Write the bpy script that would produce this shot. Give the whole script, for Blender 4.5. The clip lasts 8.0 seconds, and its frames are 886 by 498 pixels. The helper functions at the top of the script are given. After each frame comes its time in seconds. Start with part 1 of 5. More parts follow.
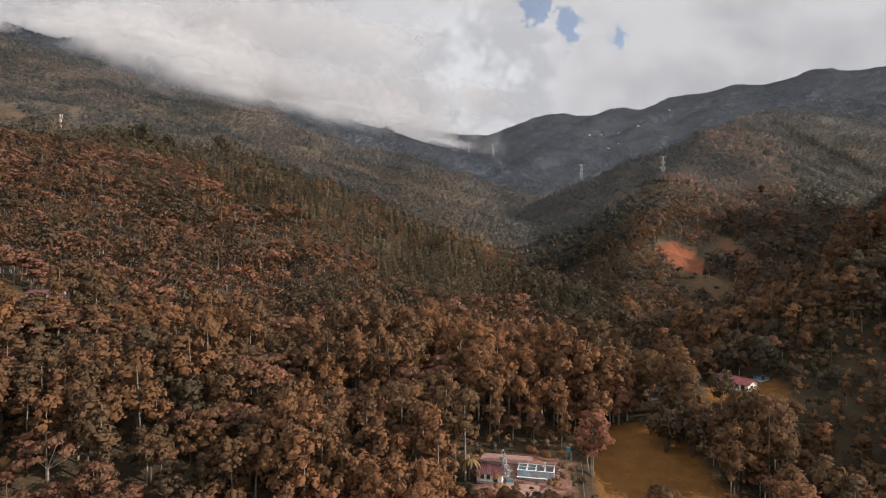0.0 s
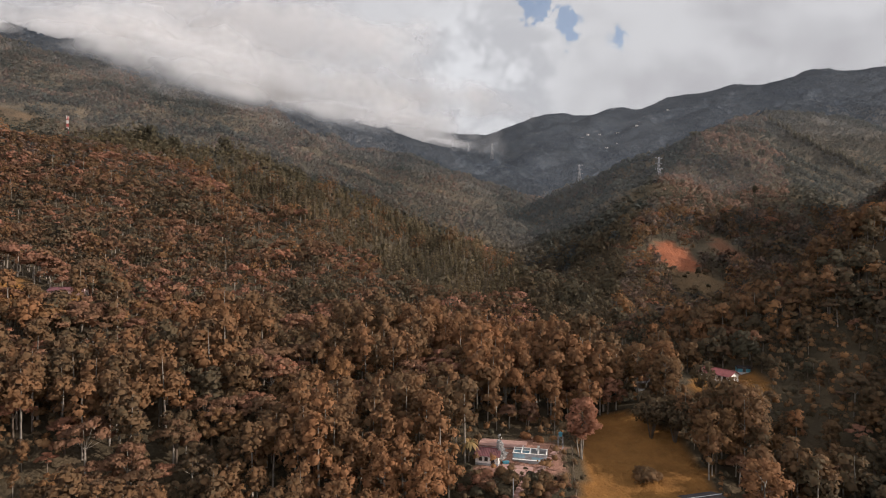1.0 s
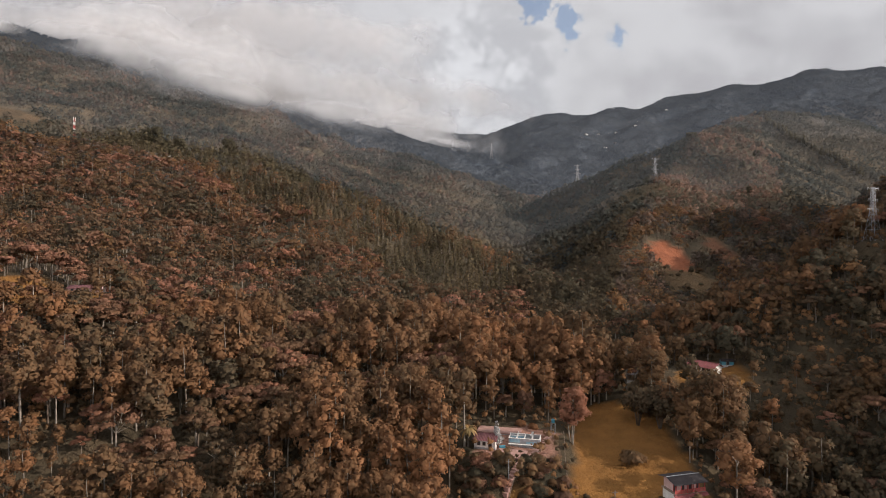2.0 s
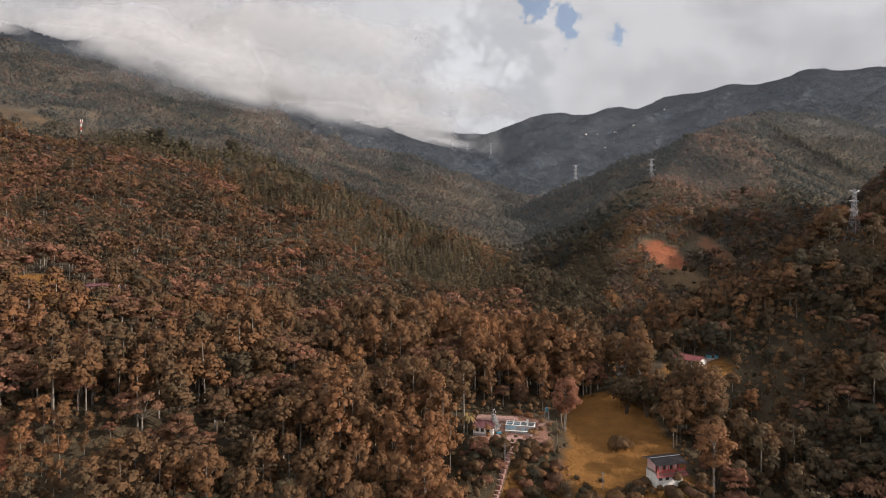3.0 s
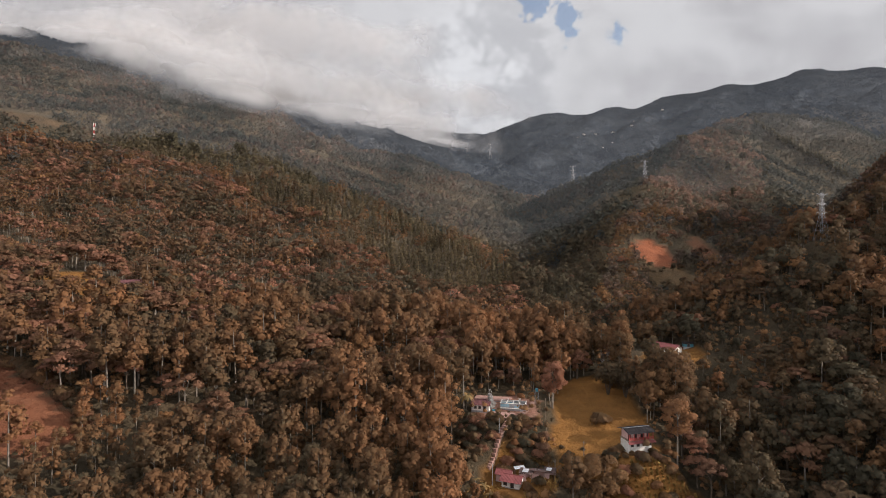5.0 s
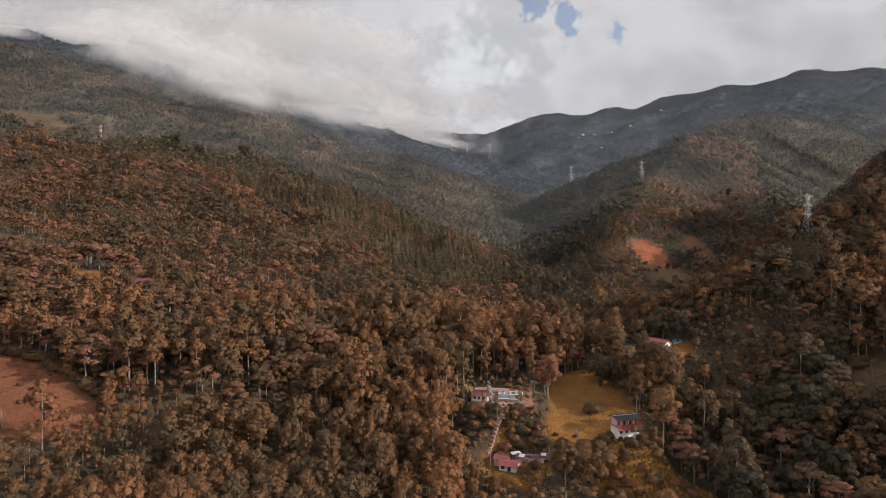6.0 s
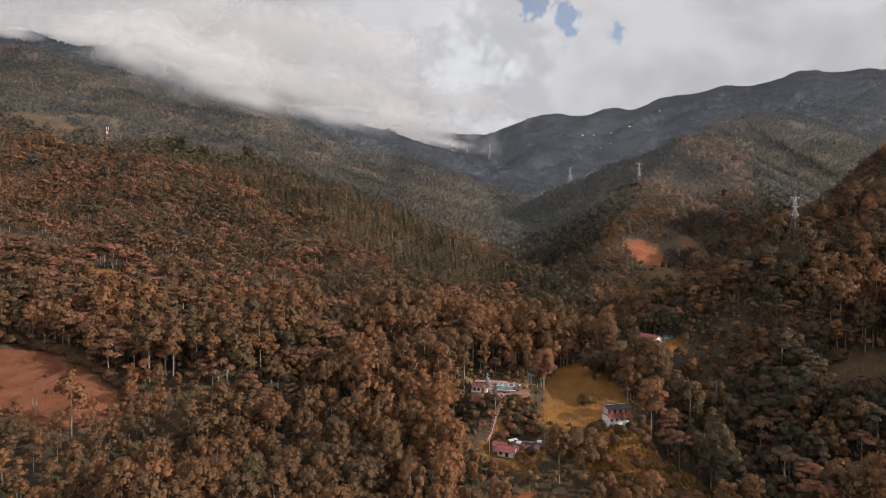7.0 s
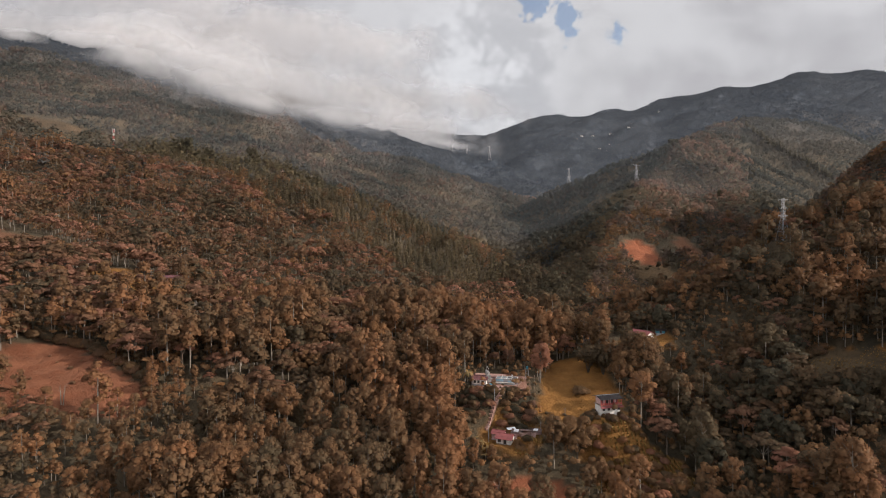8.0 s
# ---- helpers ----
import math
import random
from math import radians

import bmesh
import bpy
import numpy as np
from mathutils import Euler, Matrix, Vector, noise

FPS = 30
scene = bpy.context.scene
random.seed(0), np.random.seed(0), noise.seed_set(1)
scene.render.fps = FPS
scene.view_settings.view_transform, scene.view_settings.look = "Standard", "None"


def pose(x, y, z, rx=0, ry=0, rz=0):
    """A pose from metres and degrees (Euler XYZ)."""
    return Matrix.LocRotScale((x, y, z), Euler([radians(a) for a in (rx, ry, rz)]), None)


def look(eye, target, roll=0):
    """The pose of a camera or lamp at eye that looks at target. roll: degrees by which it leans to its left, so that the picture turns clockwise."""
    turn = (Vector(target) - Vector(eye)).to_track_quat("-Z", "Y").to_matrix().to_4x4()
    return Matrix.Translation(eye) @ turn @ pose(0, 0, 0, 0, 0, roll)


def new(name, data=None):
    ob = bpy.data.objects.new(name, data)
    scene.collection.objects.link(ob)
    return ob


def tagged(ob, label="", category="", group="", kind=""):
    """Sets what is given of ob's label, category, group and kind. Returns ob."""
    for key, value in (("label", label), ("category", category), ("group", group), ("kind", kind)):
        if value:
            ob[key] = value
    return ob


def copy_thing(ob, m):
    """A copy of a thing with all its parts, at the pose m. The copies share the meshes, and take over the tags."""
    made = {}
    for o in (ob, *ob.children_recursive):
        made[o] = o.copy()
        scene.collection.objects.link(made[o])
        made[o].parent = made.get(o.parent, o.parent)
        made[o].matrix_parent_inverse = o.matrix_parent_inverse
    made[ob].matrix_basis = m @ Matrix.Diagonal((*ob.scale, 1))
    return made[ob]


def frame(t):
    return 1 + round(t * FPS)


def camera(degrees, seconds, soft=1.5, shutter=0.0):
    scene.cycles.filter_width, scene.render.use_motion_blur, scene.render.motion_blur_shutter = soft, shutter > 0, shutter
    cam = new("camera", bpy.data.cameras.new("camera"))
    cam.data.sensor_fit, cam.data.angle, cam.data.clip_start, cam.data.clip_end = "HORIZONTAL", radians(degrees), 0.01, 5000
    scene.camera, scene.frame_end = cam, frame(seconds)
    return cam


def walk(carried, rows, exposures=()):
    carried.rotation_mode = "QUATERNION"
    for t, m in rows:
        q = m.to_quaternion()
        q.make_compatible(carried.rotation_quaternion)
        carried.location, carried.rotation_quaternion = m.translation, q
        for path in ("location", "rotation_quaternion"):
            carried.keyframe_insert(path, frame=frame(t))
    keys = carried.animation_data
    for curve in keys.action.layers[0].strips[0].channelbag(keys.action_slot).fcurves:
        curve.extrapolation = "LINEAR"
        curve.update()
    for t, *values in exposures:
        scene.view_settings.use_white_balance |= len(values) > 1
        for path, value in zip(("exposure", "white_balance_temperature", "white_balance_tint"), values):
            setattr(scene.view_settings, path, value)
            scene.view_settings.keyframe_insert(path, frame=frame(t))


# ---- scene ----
# camera and its flight: a level backward glide over the valley
cam = camera(76.0, 8.0, soft=0.95)
EYE = 70.0
ROWS = [
    (0.0, 0.000, 0.000, 0.000, 0.000, 0.000, 0.000),
    (0.5, -0.307, -6.206, 0.211, -0.037, -0.059, -0.012),
    (1.0, -0.582, -12.410, 0.412, -0.068, -0.115, -0.018),
    (1.5, -0.833, -18.614, 0.603, -0.093, -0.170, -0.019),
    (2.0, -1.064, -24.819, 0.780, -0.113, -0.221, -0.016),
    (2.5, -1.281, -31.028, 0.944, -0.128, -0.269, -0.009),
    (3.0, -1.492, -37.242, 1.093, -0.140, -0.313, 0.000),
    (3.5, -1.702, -43.462, 1.225, -0.148, -0.354, 0.011),
    (4.0, -1.916, -49.690, 1.338, -0.154, -0.390, 0.022),
    (4.5, -2.142, -55.928, 1.431, -0.158, -0.421, 0.033),
    (5.0, -2.385, -62.177, 1.503, -0.160, -0.446, 0.042),
    (5.5, -2.651, -68.439, 1.552, -0.162, -0.467, 0.049),
    (6.0, -2.947, -74.715, 1.577, -0.164, -0.481, 0.053),
    (6.5, -3.278, -81.008, 1.576, -0.166, -0.489, 0.053),
    (7.0, -3.650, -87.319, 1.548, -0.170, -0.490, 0.048),
    (7.5, -4.070, -93.649, 1.491, -0.176, -0.484, 0.037),
    (8.0, -4.544, -100.000, 1.403, -0.184, -0.471, 0.019),
]
walk(cam, [(t, pose(x, y, EYE + z, 90 + pitch, roll, yaw)) for t, x, y, z, yaw, pitch, roll in ROWS], exposures=((0.0, 0.26, 6200, 11), (8.0, 0.26, 6200, 11)))

# ------------------------------------------------------------------ light
SUN_DIR = Vector((0.86, -0.20, 0.43)).normalized()
sun = new("sun", bpy.data.lights.new("sun", "SUN"))
sun.data.energy, sun.data.angle, sun.data.color = 4.6, radians(0.6), (1.0, 0.88, 0.76)
sun.matrix_world = look(SUN_DIR * 900, (0, 0, 0))


def nodes_of(tree):
    """Short makers for nodes and links of a node tree."""
    def add(kind, operation="", data_type="", attribute_name="", interpolation_type="", sky_type="", **values):
        n = tree.nodes.new(kind)
        if operation:
            n.operation = operation
        if data_type:
            n.data_type = data_type
        if attribute_name:
            n.attribute_name = attribute_name
        if interpolation_type:
            n.interpolation_type = interpolation_type
        if sky_type:
            n.sky_type = sky_type
        for key, value in values.items():
            n.inputs[key.replace("_", " ")].default_value = value
        return n

    def link(a, b):
        tree.links.new(a, b)
    return add, link


def build_world():
    world = bpy.data.worlds.new("world")
    world.use_nodes = True
    scene.world = world
    tree = world.node_tree
    tree.nodes.clear()
    add, link = nodes_of(tree)

    def maths(op, a, b=None, c=None):
        n = add("ShaderNodeMath", operation=op)
        for i, v in enumerate((a, b, c)):
            if v is None:
                continue
            if isinstance(v, (int, float)):
                n.inputs[i].default_value = v
            else:
                link(v, n.inputs[i])
        return n.outputs[0]

    def smooth(v, lo, hi):
        n = add("ShaderNodeMapRange", interpolation_type="SMOOTHSTEP")
        link(v, n.inputs["Value"])
        n.inputs["From Min"].default_value, n.inputs["From Max"].default_value = lo, hi
        return n.outputs["Result"]

    def mix(f, a, b):
        n = add("ShaderNodeMix", data_type="RGBA")
        for s, v in ((n.inputs[0], f), (n.inputs[6], a), (n.inputs[7], b)):
            if isinstance(v, (int, float, tuple)):
                s.default_value = v
            else:
                link(v, s)
        return n.outputs[2]

    where = add("ShaderNodeTexCoord").outputs["Generated"]

    def clouds(scale, detail, rough, shift, stretch=1.0):
        m = add("ShaderNodeMapping", Location=shift, Scale=(scale, scale, scale * stretch))
        link(where, m.inputs["Vector"])
        n = add("ShaderNodeTexNoise", Detail=detail, Roughness=rough, Scale=1.0, Distortion=0.25)
        link(m.outputs[0], n.inputs["Vector"])
        return n.outputs["Fac"]

    sky = add("ShaderNodeTexSky", sky_type="NISHITA")
    sky.sun_disc, sky.sun_elevation, sky.sun_rotation = False, radians(26), radians(103)
    blue = add("ShaderNodeVectorMath", operation="SCALE")
    link(sky.outputs[0], blue.inputs[0])
    blue.inputs["Scale"].default_value = 0.12
    # broken stratocumulus: an even warm-grey sheet with soft folds
    broad = clouds(3.0, 4.0, 0.5, (0.3, 1.7, 0.4), 1.6)
    fine = clouds(11.0, 6.0, 0.58, (4.1, 0.2, 2.6), 1.25)
    ragged = clouds(30.0, 5.0, 0.6, (1.3, 3.2, 0.6), 1.1)
    tone = maths("ADD", maths("MULTIPLY", broad, 0.60), maths("MULTIPLY", fine, 0.40))
    grey = mix(smooth(tone, 0.40, 0.60), (0.415, 0.398, 0.398, 1), (0.555, 0.540, 0.532, 1))

    def near(direction, inner, outer, wobble=0.0, by=None):
        d = add("ShaderNodeVectorMath", operation="DISTANCE")
        link(where, d.inputs[0])
        d.inputs[1].default_value = Vector(direction).normalized()
        v = d.outputs["Value"]
        if wobble:
            v = maths("ADD", v, maths("MULTIPLY", maths("SUBTRACT", by or fine, 0.5), wobble))
        return smooth(v, outer, inner)
    # bright sunlit heaps in the gap of the valley, with grey hearts
    gap = near((0.06, 1, 0.29), 0.05, 0.20, 0.25)
    heaps = smooth(maths("ADD", maths("MULTIPLY", fine, 0.7), maths("MULTIPLY", ragged, 0.3)), 0.44, 0.56)
    grey = mix(maths("MULTIPLY", gap, 0.85), grey, mix(heaps, (0.455, 0.447, 0.45, 1), (0.67, 0.66, 0.655, 1)))
    # overhead and to the south, unseen, thin brighter cloud is added as fill light
    split = add("ShaderNodeSeparateXYZ")
    link(where, split.inputs[0])
    up = smooth(maths("SUBTRACT", split.outputs[2], maths("MULTIPLY", split.outputs[1], 0.45)), 0.10, 0.55)
    grey = mix(up, grey, mix(smooth(tone, 0.41, 0.60), (0.64, 0.65, 0.68, 1), (1.20, 1.18, 1.16, 1)))
    hole = maths("MAXIMUM", near((0.172, 1, 0.437), 0.010, 0.026, 0.14, ragged), near((0.224, 1, 0.392), 0.008, 0.025, 0.13, ragged))
    hole = maths("MAXIMUM", hole, near((0.312, 1, 0.376), 0.000, 0.017, 0.10, ragged))
    colour = mix(maths("MULTIPLY", hole, 0.7), grey, blue.outputs[0])
    back = add("ShaderNodeBackground", Strength=1.0)
    link(colour, back.inputs["Color"])
    link(back.outputs[0], add("ShaderNodeOutputWorld").inputs["Surface"])


build_world()

# ------------------------------------------------------------------ materials
def material(name, low, high, scale=1.0, rough=0.9, bump=0.0, bump_scale=8.0, tint="", lit=0.0, metal=0.0, mid=None, billow=False):
    """A rough surface whose colour wanders from low to high; tint names the attribute (0 to 1) that shifts it plant by plant."""
    m = bpy.data.materials.new(name)
    m.use_nodes = True
    tree = m.node_tree
    tree.nodes.clear()
    add, link = nodes_of(tree)
    where = add("ShaderNodeNewGeometry").outputs["Position"]
    coarse = add("ShaderNodeTexNoise", Scale=scale, Detail=5.0, Roughness=0.6)
    link(where, coarse.inputs["Vector"])
    value = coarse.outputs["Fac"]
    if tint:
        t = add("ShaderNodeAttribute", attribute_name=tint) if tint != "object" else add("ShaderNodeObjectInfo")
        blend = add("ShaderNodeMath", operation="MULTIPLY_ADD")
        link(t.outputs["Fac"] if tint != "object" else t.outputs["Random"], blend.inputs[0])
        blend.inputs[1].default_value = 1.0
        less = add("ShaderNodeMath", operation="MULTIPLY_ADD")
        link(value, less.inputs[0])
        less.inputs[1].default_value, less.inputs[2].default_value = 0.62, -0.31
        link(less.outputs[0], blend.inputs[2])
        value = blend.outputs[0]
        if lit:
            # every spray of leaves differs a little from the next
            each = add("ShaderNodeMath", operation="MULTIPLY_ADD")
            link(add("ShaderNodeNewGeometry").outputs["Random Per Island"], each.inputs[0])
            each.inputs[1].default_value = 0.24
            shift = add("ShaderNodeMath", operation="SUBTRACT")
            link(value, shift.inputs[0])
            shift.inputs[1].default_value = 0.12
            link(shift.outputs[0], each.inputs[2])
            value = each.outputs[0]
        lo, hi = 0.0, 1.0
    else:
        lo, hi = 0.3, 0.7
    ramp = add("ShaderNodeValToRGB")
    e = ramp.color_ramp.elements
    e[0].position, e[0].color, e[1].position, e[1].color = lo, (*low, 1), hi, (*high, 1)
    if mid:
        k = e.new((lo + hi) / 2)
        k.color = (*mid, 1)
    link(value, ramp.inputs["Fac"])
    shade = add("ShaderNodeBsdfPrincipled", Roughness=rough, Metallic=metal)
    shade.inputs["Specular IOR Level"].default_value = 0.25 if rough > 0.6 else 0.5
    link(ramp.outputs[0], shade.inputs["Base Color"])
    facing = None
    if billow:
        # leaves take the light as the clump does that they stand on
        aim = add("ShaderNodeAttribute", attribute_name="aim")
        turn = add("ShaderNodeVectorTransform")
        turn.vector_type, turn.convert_from, turn.convert_to = "NORMAL", "OBJECT", "WORLD"
        link(aim.outputs["Vector"], turn.inputs[0])
        facing = turn.outputs[0]
        link(facing, shade.inputs["Normal"])
    elif bump:
        fine = add("ShaderNodeTexNoise", Scale=bump_scale, Detail=4.0, Roughness=0.65)
        link(where, fine.inputs["Vector"])
        b = add("ShaderNodeBump", Strength=bump, Distance=0.3)
        link(fine.outputs["Fac"], b.inputs["Height"])
        link(b.outputs[0], shade.inputs["Normal"])
    out = add("ShaderNodeOutputMaterial")
    if lit:
        leaf = add("ShaderNodeBsdfTranslucent")
        link(ramp.outputs[0], leaf.inputs["Color"])
        if facing:
            link(facing, leaf.inputs["Normal"])
        both = add("ShaderNodeMixShader", Fac=lit)
        link(shade.outputs[0], both.inputs[1])
        link(leaf.outputs[0], both.inputs[2])
        link(both.outputs[0], out.inputs["Surface"])
    else:
        link(shade.outputs[0], out.inputs["Surface"])
    return m


LEAF = dict(scale=0.9, rough=0.75, bump=0.5, bump_scale=3.0, lit=0.50, billow=True)
M = {
    "gum": material("gum_leaves", (0.135, 0.098, 0.054), (0.355, 0.168, 0.075), mid=(0.222, 0.119, 0.056), tint="tint", **LEAF),
    "shade": material("shade_tree_leaves", (0.118, 0.095, 0.056), (0.40, 0.190, 0.122), mid=(0.230, 0.124, 0.066), tint="tint", **LEAF),
    "broad": material("broad_leaves", (0.094, 0.081, 0.050), (0.33, 0.166, 0.070), mid=(0.172, 0.105, 0.053), tint="tint", **LEAF),
    "pink": material("reddish_blossom_leaves", (0.17, 0.098, 0.060), (0.46, 0.205, 0.120), tint="tint", **LEAF),
    "pine": material("pine_needles", (0.098, 0.084, 0.048), (0.23, 0.165, 0.088), tint="tint", **LEAF),
    # the slope, hill and far leaves carry distance haze as greyer, bluer colour
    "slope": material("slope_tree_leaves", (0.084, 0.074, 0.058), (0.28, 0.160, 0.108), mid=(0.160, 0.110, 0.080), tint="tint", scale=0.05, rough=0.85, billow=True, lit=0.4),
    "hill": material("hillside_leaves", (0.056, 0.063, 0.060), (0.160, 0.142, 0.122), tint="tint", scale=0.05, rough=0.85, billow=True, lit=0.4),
    "far": material("hazed_far_leaves", (0.036, 0.050, 0.070), (0.080, 0.092, 0.108), tint="tint", scale=0.06, rough=0.9, billow=True, lit=0.4),
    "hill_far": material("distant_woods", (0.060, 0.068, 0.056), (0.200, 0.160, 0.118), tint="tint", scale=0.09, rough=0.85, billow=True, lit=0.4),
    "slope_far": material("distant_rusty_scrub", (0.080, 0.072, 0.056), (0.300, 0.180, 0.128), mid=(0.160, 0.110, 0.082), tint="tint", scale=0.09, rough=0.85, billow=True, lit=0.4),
    "bark": material("pale_gum_bark", (0.12, 0.10, 0.08), (0.30, 0.25, 0.20), scale=0.8, rough=0.85, bump=0.3),
    "dark_bark": material("dark_bark", (0.06, 0.045, 0.032), (0.16, 0.12, 0.09), scale=0.8, rough=0.9, bump=0.3),
    "white": material("limewashed_wall", (0.52, 0.47, 0.42), (0.80, 0.76, 0.70), scale=0.9, rough=0.9, bump=0.1),
    "plaster": material("grey_block_wall", (0.22, 0.215, 0.215), (0.46, 0.44, 0.43), scale=0.8, rough=0.95, bump=0.2),
    "blue": material("faded_blue_paint", (0.16, 0.28, 0.34), (0.34, 0.48, 0.54), scale=0.8, rough=0.8),
    "tank": material("blue_plastic", (0.035, 0.15, 0.20), (0.07, 0.24, 0.30), scale=2.0, rough=0.5),
    "red_roof": material("red_sheet_roof", (0.13, 0.040, 0.040), (0.24, 0.072, 0.068), scale=0.7, rough=0.75, bump=0.3, bump_scale=3),
    "dark_red_roof": material("weathered_tile_roof", (0.08, 0.034, 0.036), (0.16, 0.062, 0.062), scale=0.8, rough=0.85, bump=0.4, bump_scale=3),
    "grey_roof": material("dark_fibre_cement_roof", (0.022, 0.017, 0.017), (0.045, 0.036, 0.035), scale=0.8, rough=0.85, bump=0.3, bump_scale=3),
    "tin": material("bright_metal_sheet", (0.42, 0.43, 0.45), (0.72, 0.73, 0.75), scale=1.2, rough=0.45, metal=0.6),
    "rust_tin": material("dark_rusty_sheet", (0.035, 0.028, 0.028), (0.12, 0.07, 0.06), scale=1.0, rough=0.8),
    "red_paint": material("red_painted_wood", (0.32, 0.055, 0.05), (0.46, 0.10, 0.085), scale=1.5, rough=0.7),
    "pink_wall": material("rosy_plaster", (0.48, 0.30, 0.27), (0.66, 0.46, 0.42), scale=0.9, rough=0.9),
    "concrete": material("pinkish_concrete", (0.22, 0.120, 0.092), (0.38, 0.230, 0.190), scale=0.5, rough=0.95, bump=0.2),
    "steel": material("galvanised_steel", (0.24, 0.24, 0.25), (0.38, 0.37, 0.37), scale=0.6, rough=0.6, metal=0.3),
    "dark": material("dark_window_opening", (0.018, 0.016, 0.016), (0.035, 0.03, 0.03), scale=2.0, rough=0.4),
    "wood": material("weathered_timber", (0.14, 0.10, 0.075), (0.28, 0.21, 0.16), scale=2.0, rough=0.9),
    "grass": material("dry_grass", (0.16, 0.095, 0.026), (0.30, 0.17, 0.05), tint="tint", scale=0.3, rough=0.9),
    "rust_grass": material("rusty_tussocks", (0.14, 0.052, 0.028), (0.25, 0.092, 0.046), tint="tint", scale=0.3, rough=0.9),
    "palm": material("palm_fronds", (0.10, 0.07, 0.025), (0.24, 0.14, 0.05), tint="object", scale=0.5, rough=0.7),
    "grey_leaf": material("silver_grey_needles", (0.16, 0.15, 0.14), (0.34, 0.32, 0.30), tint="object", scale=0.6, rough=0.8),
}

# ------------------------------------------------------------------ land
def lattice(x, y, seed):
    """Smooth value noise, -1 to 1, with a grain of one unit."""
    xi, yi = np.floor(x).astype(np.int64), np.floor(y).astype(np.int64)
    u, v = x - xi, y - yi
    u, v = u * u * (3 - 2 * u), v * v * (3 - 2 * v)

    def value(a, b):
        h = (a * 374761393 + b * 668265263 + seed * 1442695041) & 0x7FFFFFFF
        h = ((h ^ (h >> 13)) * 1274126177) & 0x7FFFFFFF
        return ((h ^ (h >> 16)) & 0xFFFF) / 32767.5 - 1
    low = value(xi, yi) * (1 - u) + value(xi + 1, yi) * u
    high = value(xi, yi + 1) * (1 - u) + value(xi + 1, yi + 1) * u
    return low * (1 - v) + high * v


def crest(x, y, line, slope, blunt):
    """Height of a ridge that falls off on both sides of a line of (x, y, z)."""
    best = np.full(np.shape(x), -1e4)
    for (ax, ay, az), (bx, by, bz) in zip(line, line[1:]):
        dx, dy = bx - ax, by - ay
        s = np.clip(((x - ax) * dx + (y - ay) * dy) / (dx * dx + dy * dy), 0, 1)
        d = np.hypot(x - ax - s * dx, y - ay - s * dy)
        best = np.maximum(best, az + s * (bz - az) - slope * (np.sqrt(d * d + blunt * blunt) - blunt))
    return best


LEFT_SPUR = [(-900, 760, 300), (-426, 640, 203), (-316, 610, 186), (-249, 635, 184), (-130, 545, 124), (-20, 470, 68), (55, 400, 33), (95, 330, 14)]
LEFT_KNOLL = [(-520, 430, 160), (-270, 300, 72), (-180, 235, 49), (-125, 190, 24)]
RED_KNOLL = [(-420, 190, 80), (-260, 166, 38), (-198, 152, 24), (-155, 138, 8), (-110, 115, -8)]
RIGHT_SPUR = [(480, 350, 195), (330, 285, 108), (245, 248, 84), (180, 222, 57), (120, 196, 28), (95, 185, 23)]
# inferred ridge, crest out of view, set high enough to shade the right-hand slopes
SHADE_RIDGE = [(450, 110, 176), (480, 235, 172), (505, 330, 212), (530, 440, 224), (565, 540, 215)]
RIGHT_FOOT = [(330, 170, 64), (220, 140, 34), (150, 122, 15)]
RIGHT_HILL = [(93, 800, 82), (160, 880, 118), (232, 950, 160), (330, 900, 200), (398, 861, 224), (480, 960, 262), (620, 1100, 325), (937, 1325, 415), (1400, 1550, 560)]
PYLON_SPUR = [(398, 861, 224), (330, 770, 186), (265, 683, 154), (218, 580, 108), (172, 490, 74), (136, 405, 34), (112, 345, 12)]
EAST_SPUR = [(480, 960, 262), (430, 760, 186), (340, 600, 112), (275, 480, 62), (225, 420, 35)]
LEFT_RANGE = [(-2600, 1200, 860), (-1600, 1350, 735), (-1000, 1500, 622), (-640, 1750, 575), (-440, 2000, 580), (-150, 2180, 550), (0, 2300, 530), (158, 2400, 545)]
LEFT_BUTTRESS = [(-640, 1750, 560), (-470, 1450, 400), (-260, 1260, 265), (-20, 1180, 160)]
BACK_RANGE = [(158, 2400, 545), (278, 2400, 575), (517, 2400, 640), (684, 2400, 652), (876, 2400, 682), (1211, 2400, 752), (1306, 2400, 752), (1474, 2400, 793), (1876, 2400, 824), (2700, 2300, 850)]
BACK_SPUR = [(600, 2400, 645), (500, 1950, 430), (340, 1600, 280), (250, 1380, 190)]
BACK_RIB = [(1306, 2400, 752), (1050, 1950, 520), (800, 1650, 380)]
RIDGES = [(LEFT_SPUR, 0.49, 24), (LEFT_KNOLL, 0.36, 25), (RED_KNOLL, 0.28, 30), (RIGHT_SPUR, 0.56, 16), (RIGHT_FOOT, 0.32, 25), (SHADE_RIDGE, 0.9, 14), (RIGHT_HILL, 0.60, 26),
          (PYLON_SPUR, 0.58, 20), (EAST_SPUR, 0.54, 22), (LEFT_RANGE, 0.42, 40), (LEFT_BUTTRESS, 0.40, 40), (BACK_RANGE, 0.45, 40), (BACK_SPUR, 0.55, 30), (BACK_RIB, 0.55, 30)]
CREEK_Y = (-4000, -600, 0, 80, 100, 113, 125, 140, 160, 175, 190, 240, 330, 500, 800, 1200, 1700, 5000)
CREEK_Z = (-260, -90, -34, -14, -8, -4, 2, 7, 11, 13.5, 15, 16, 18, 34, 76, 125, 200, 400)
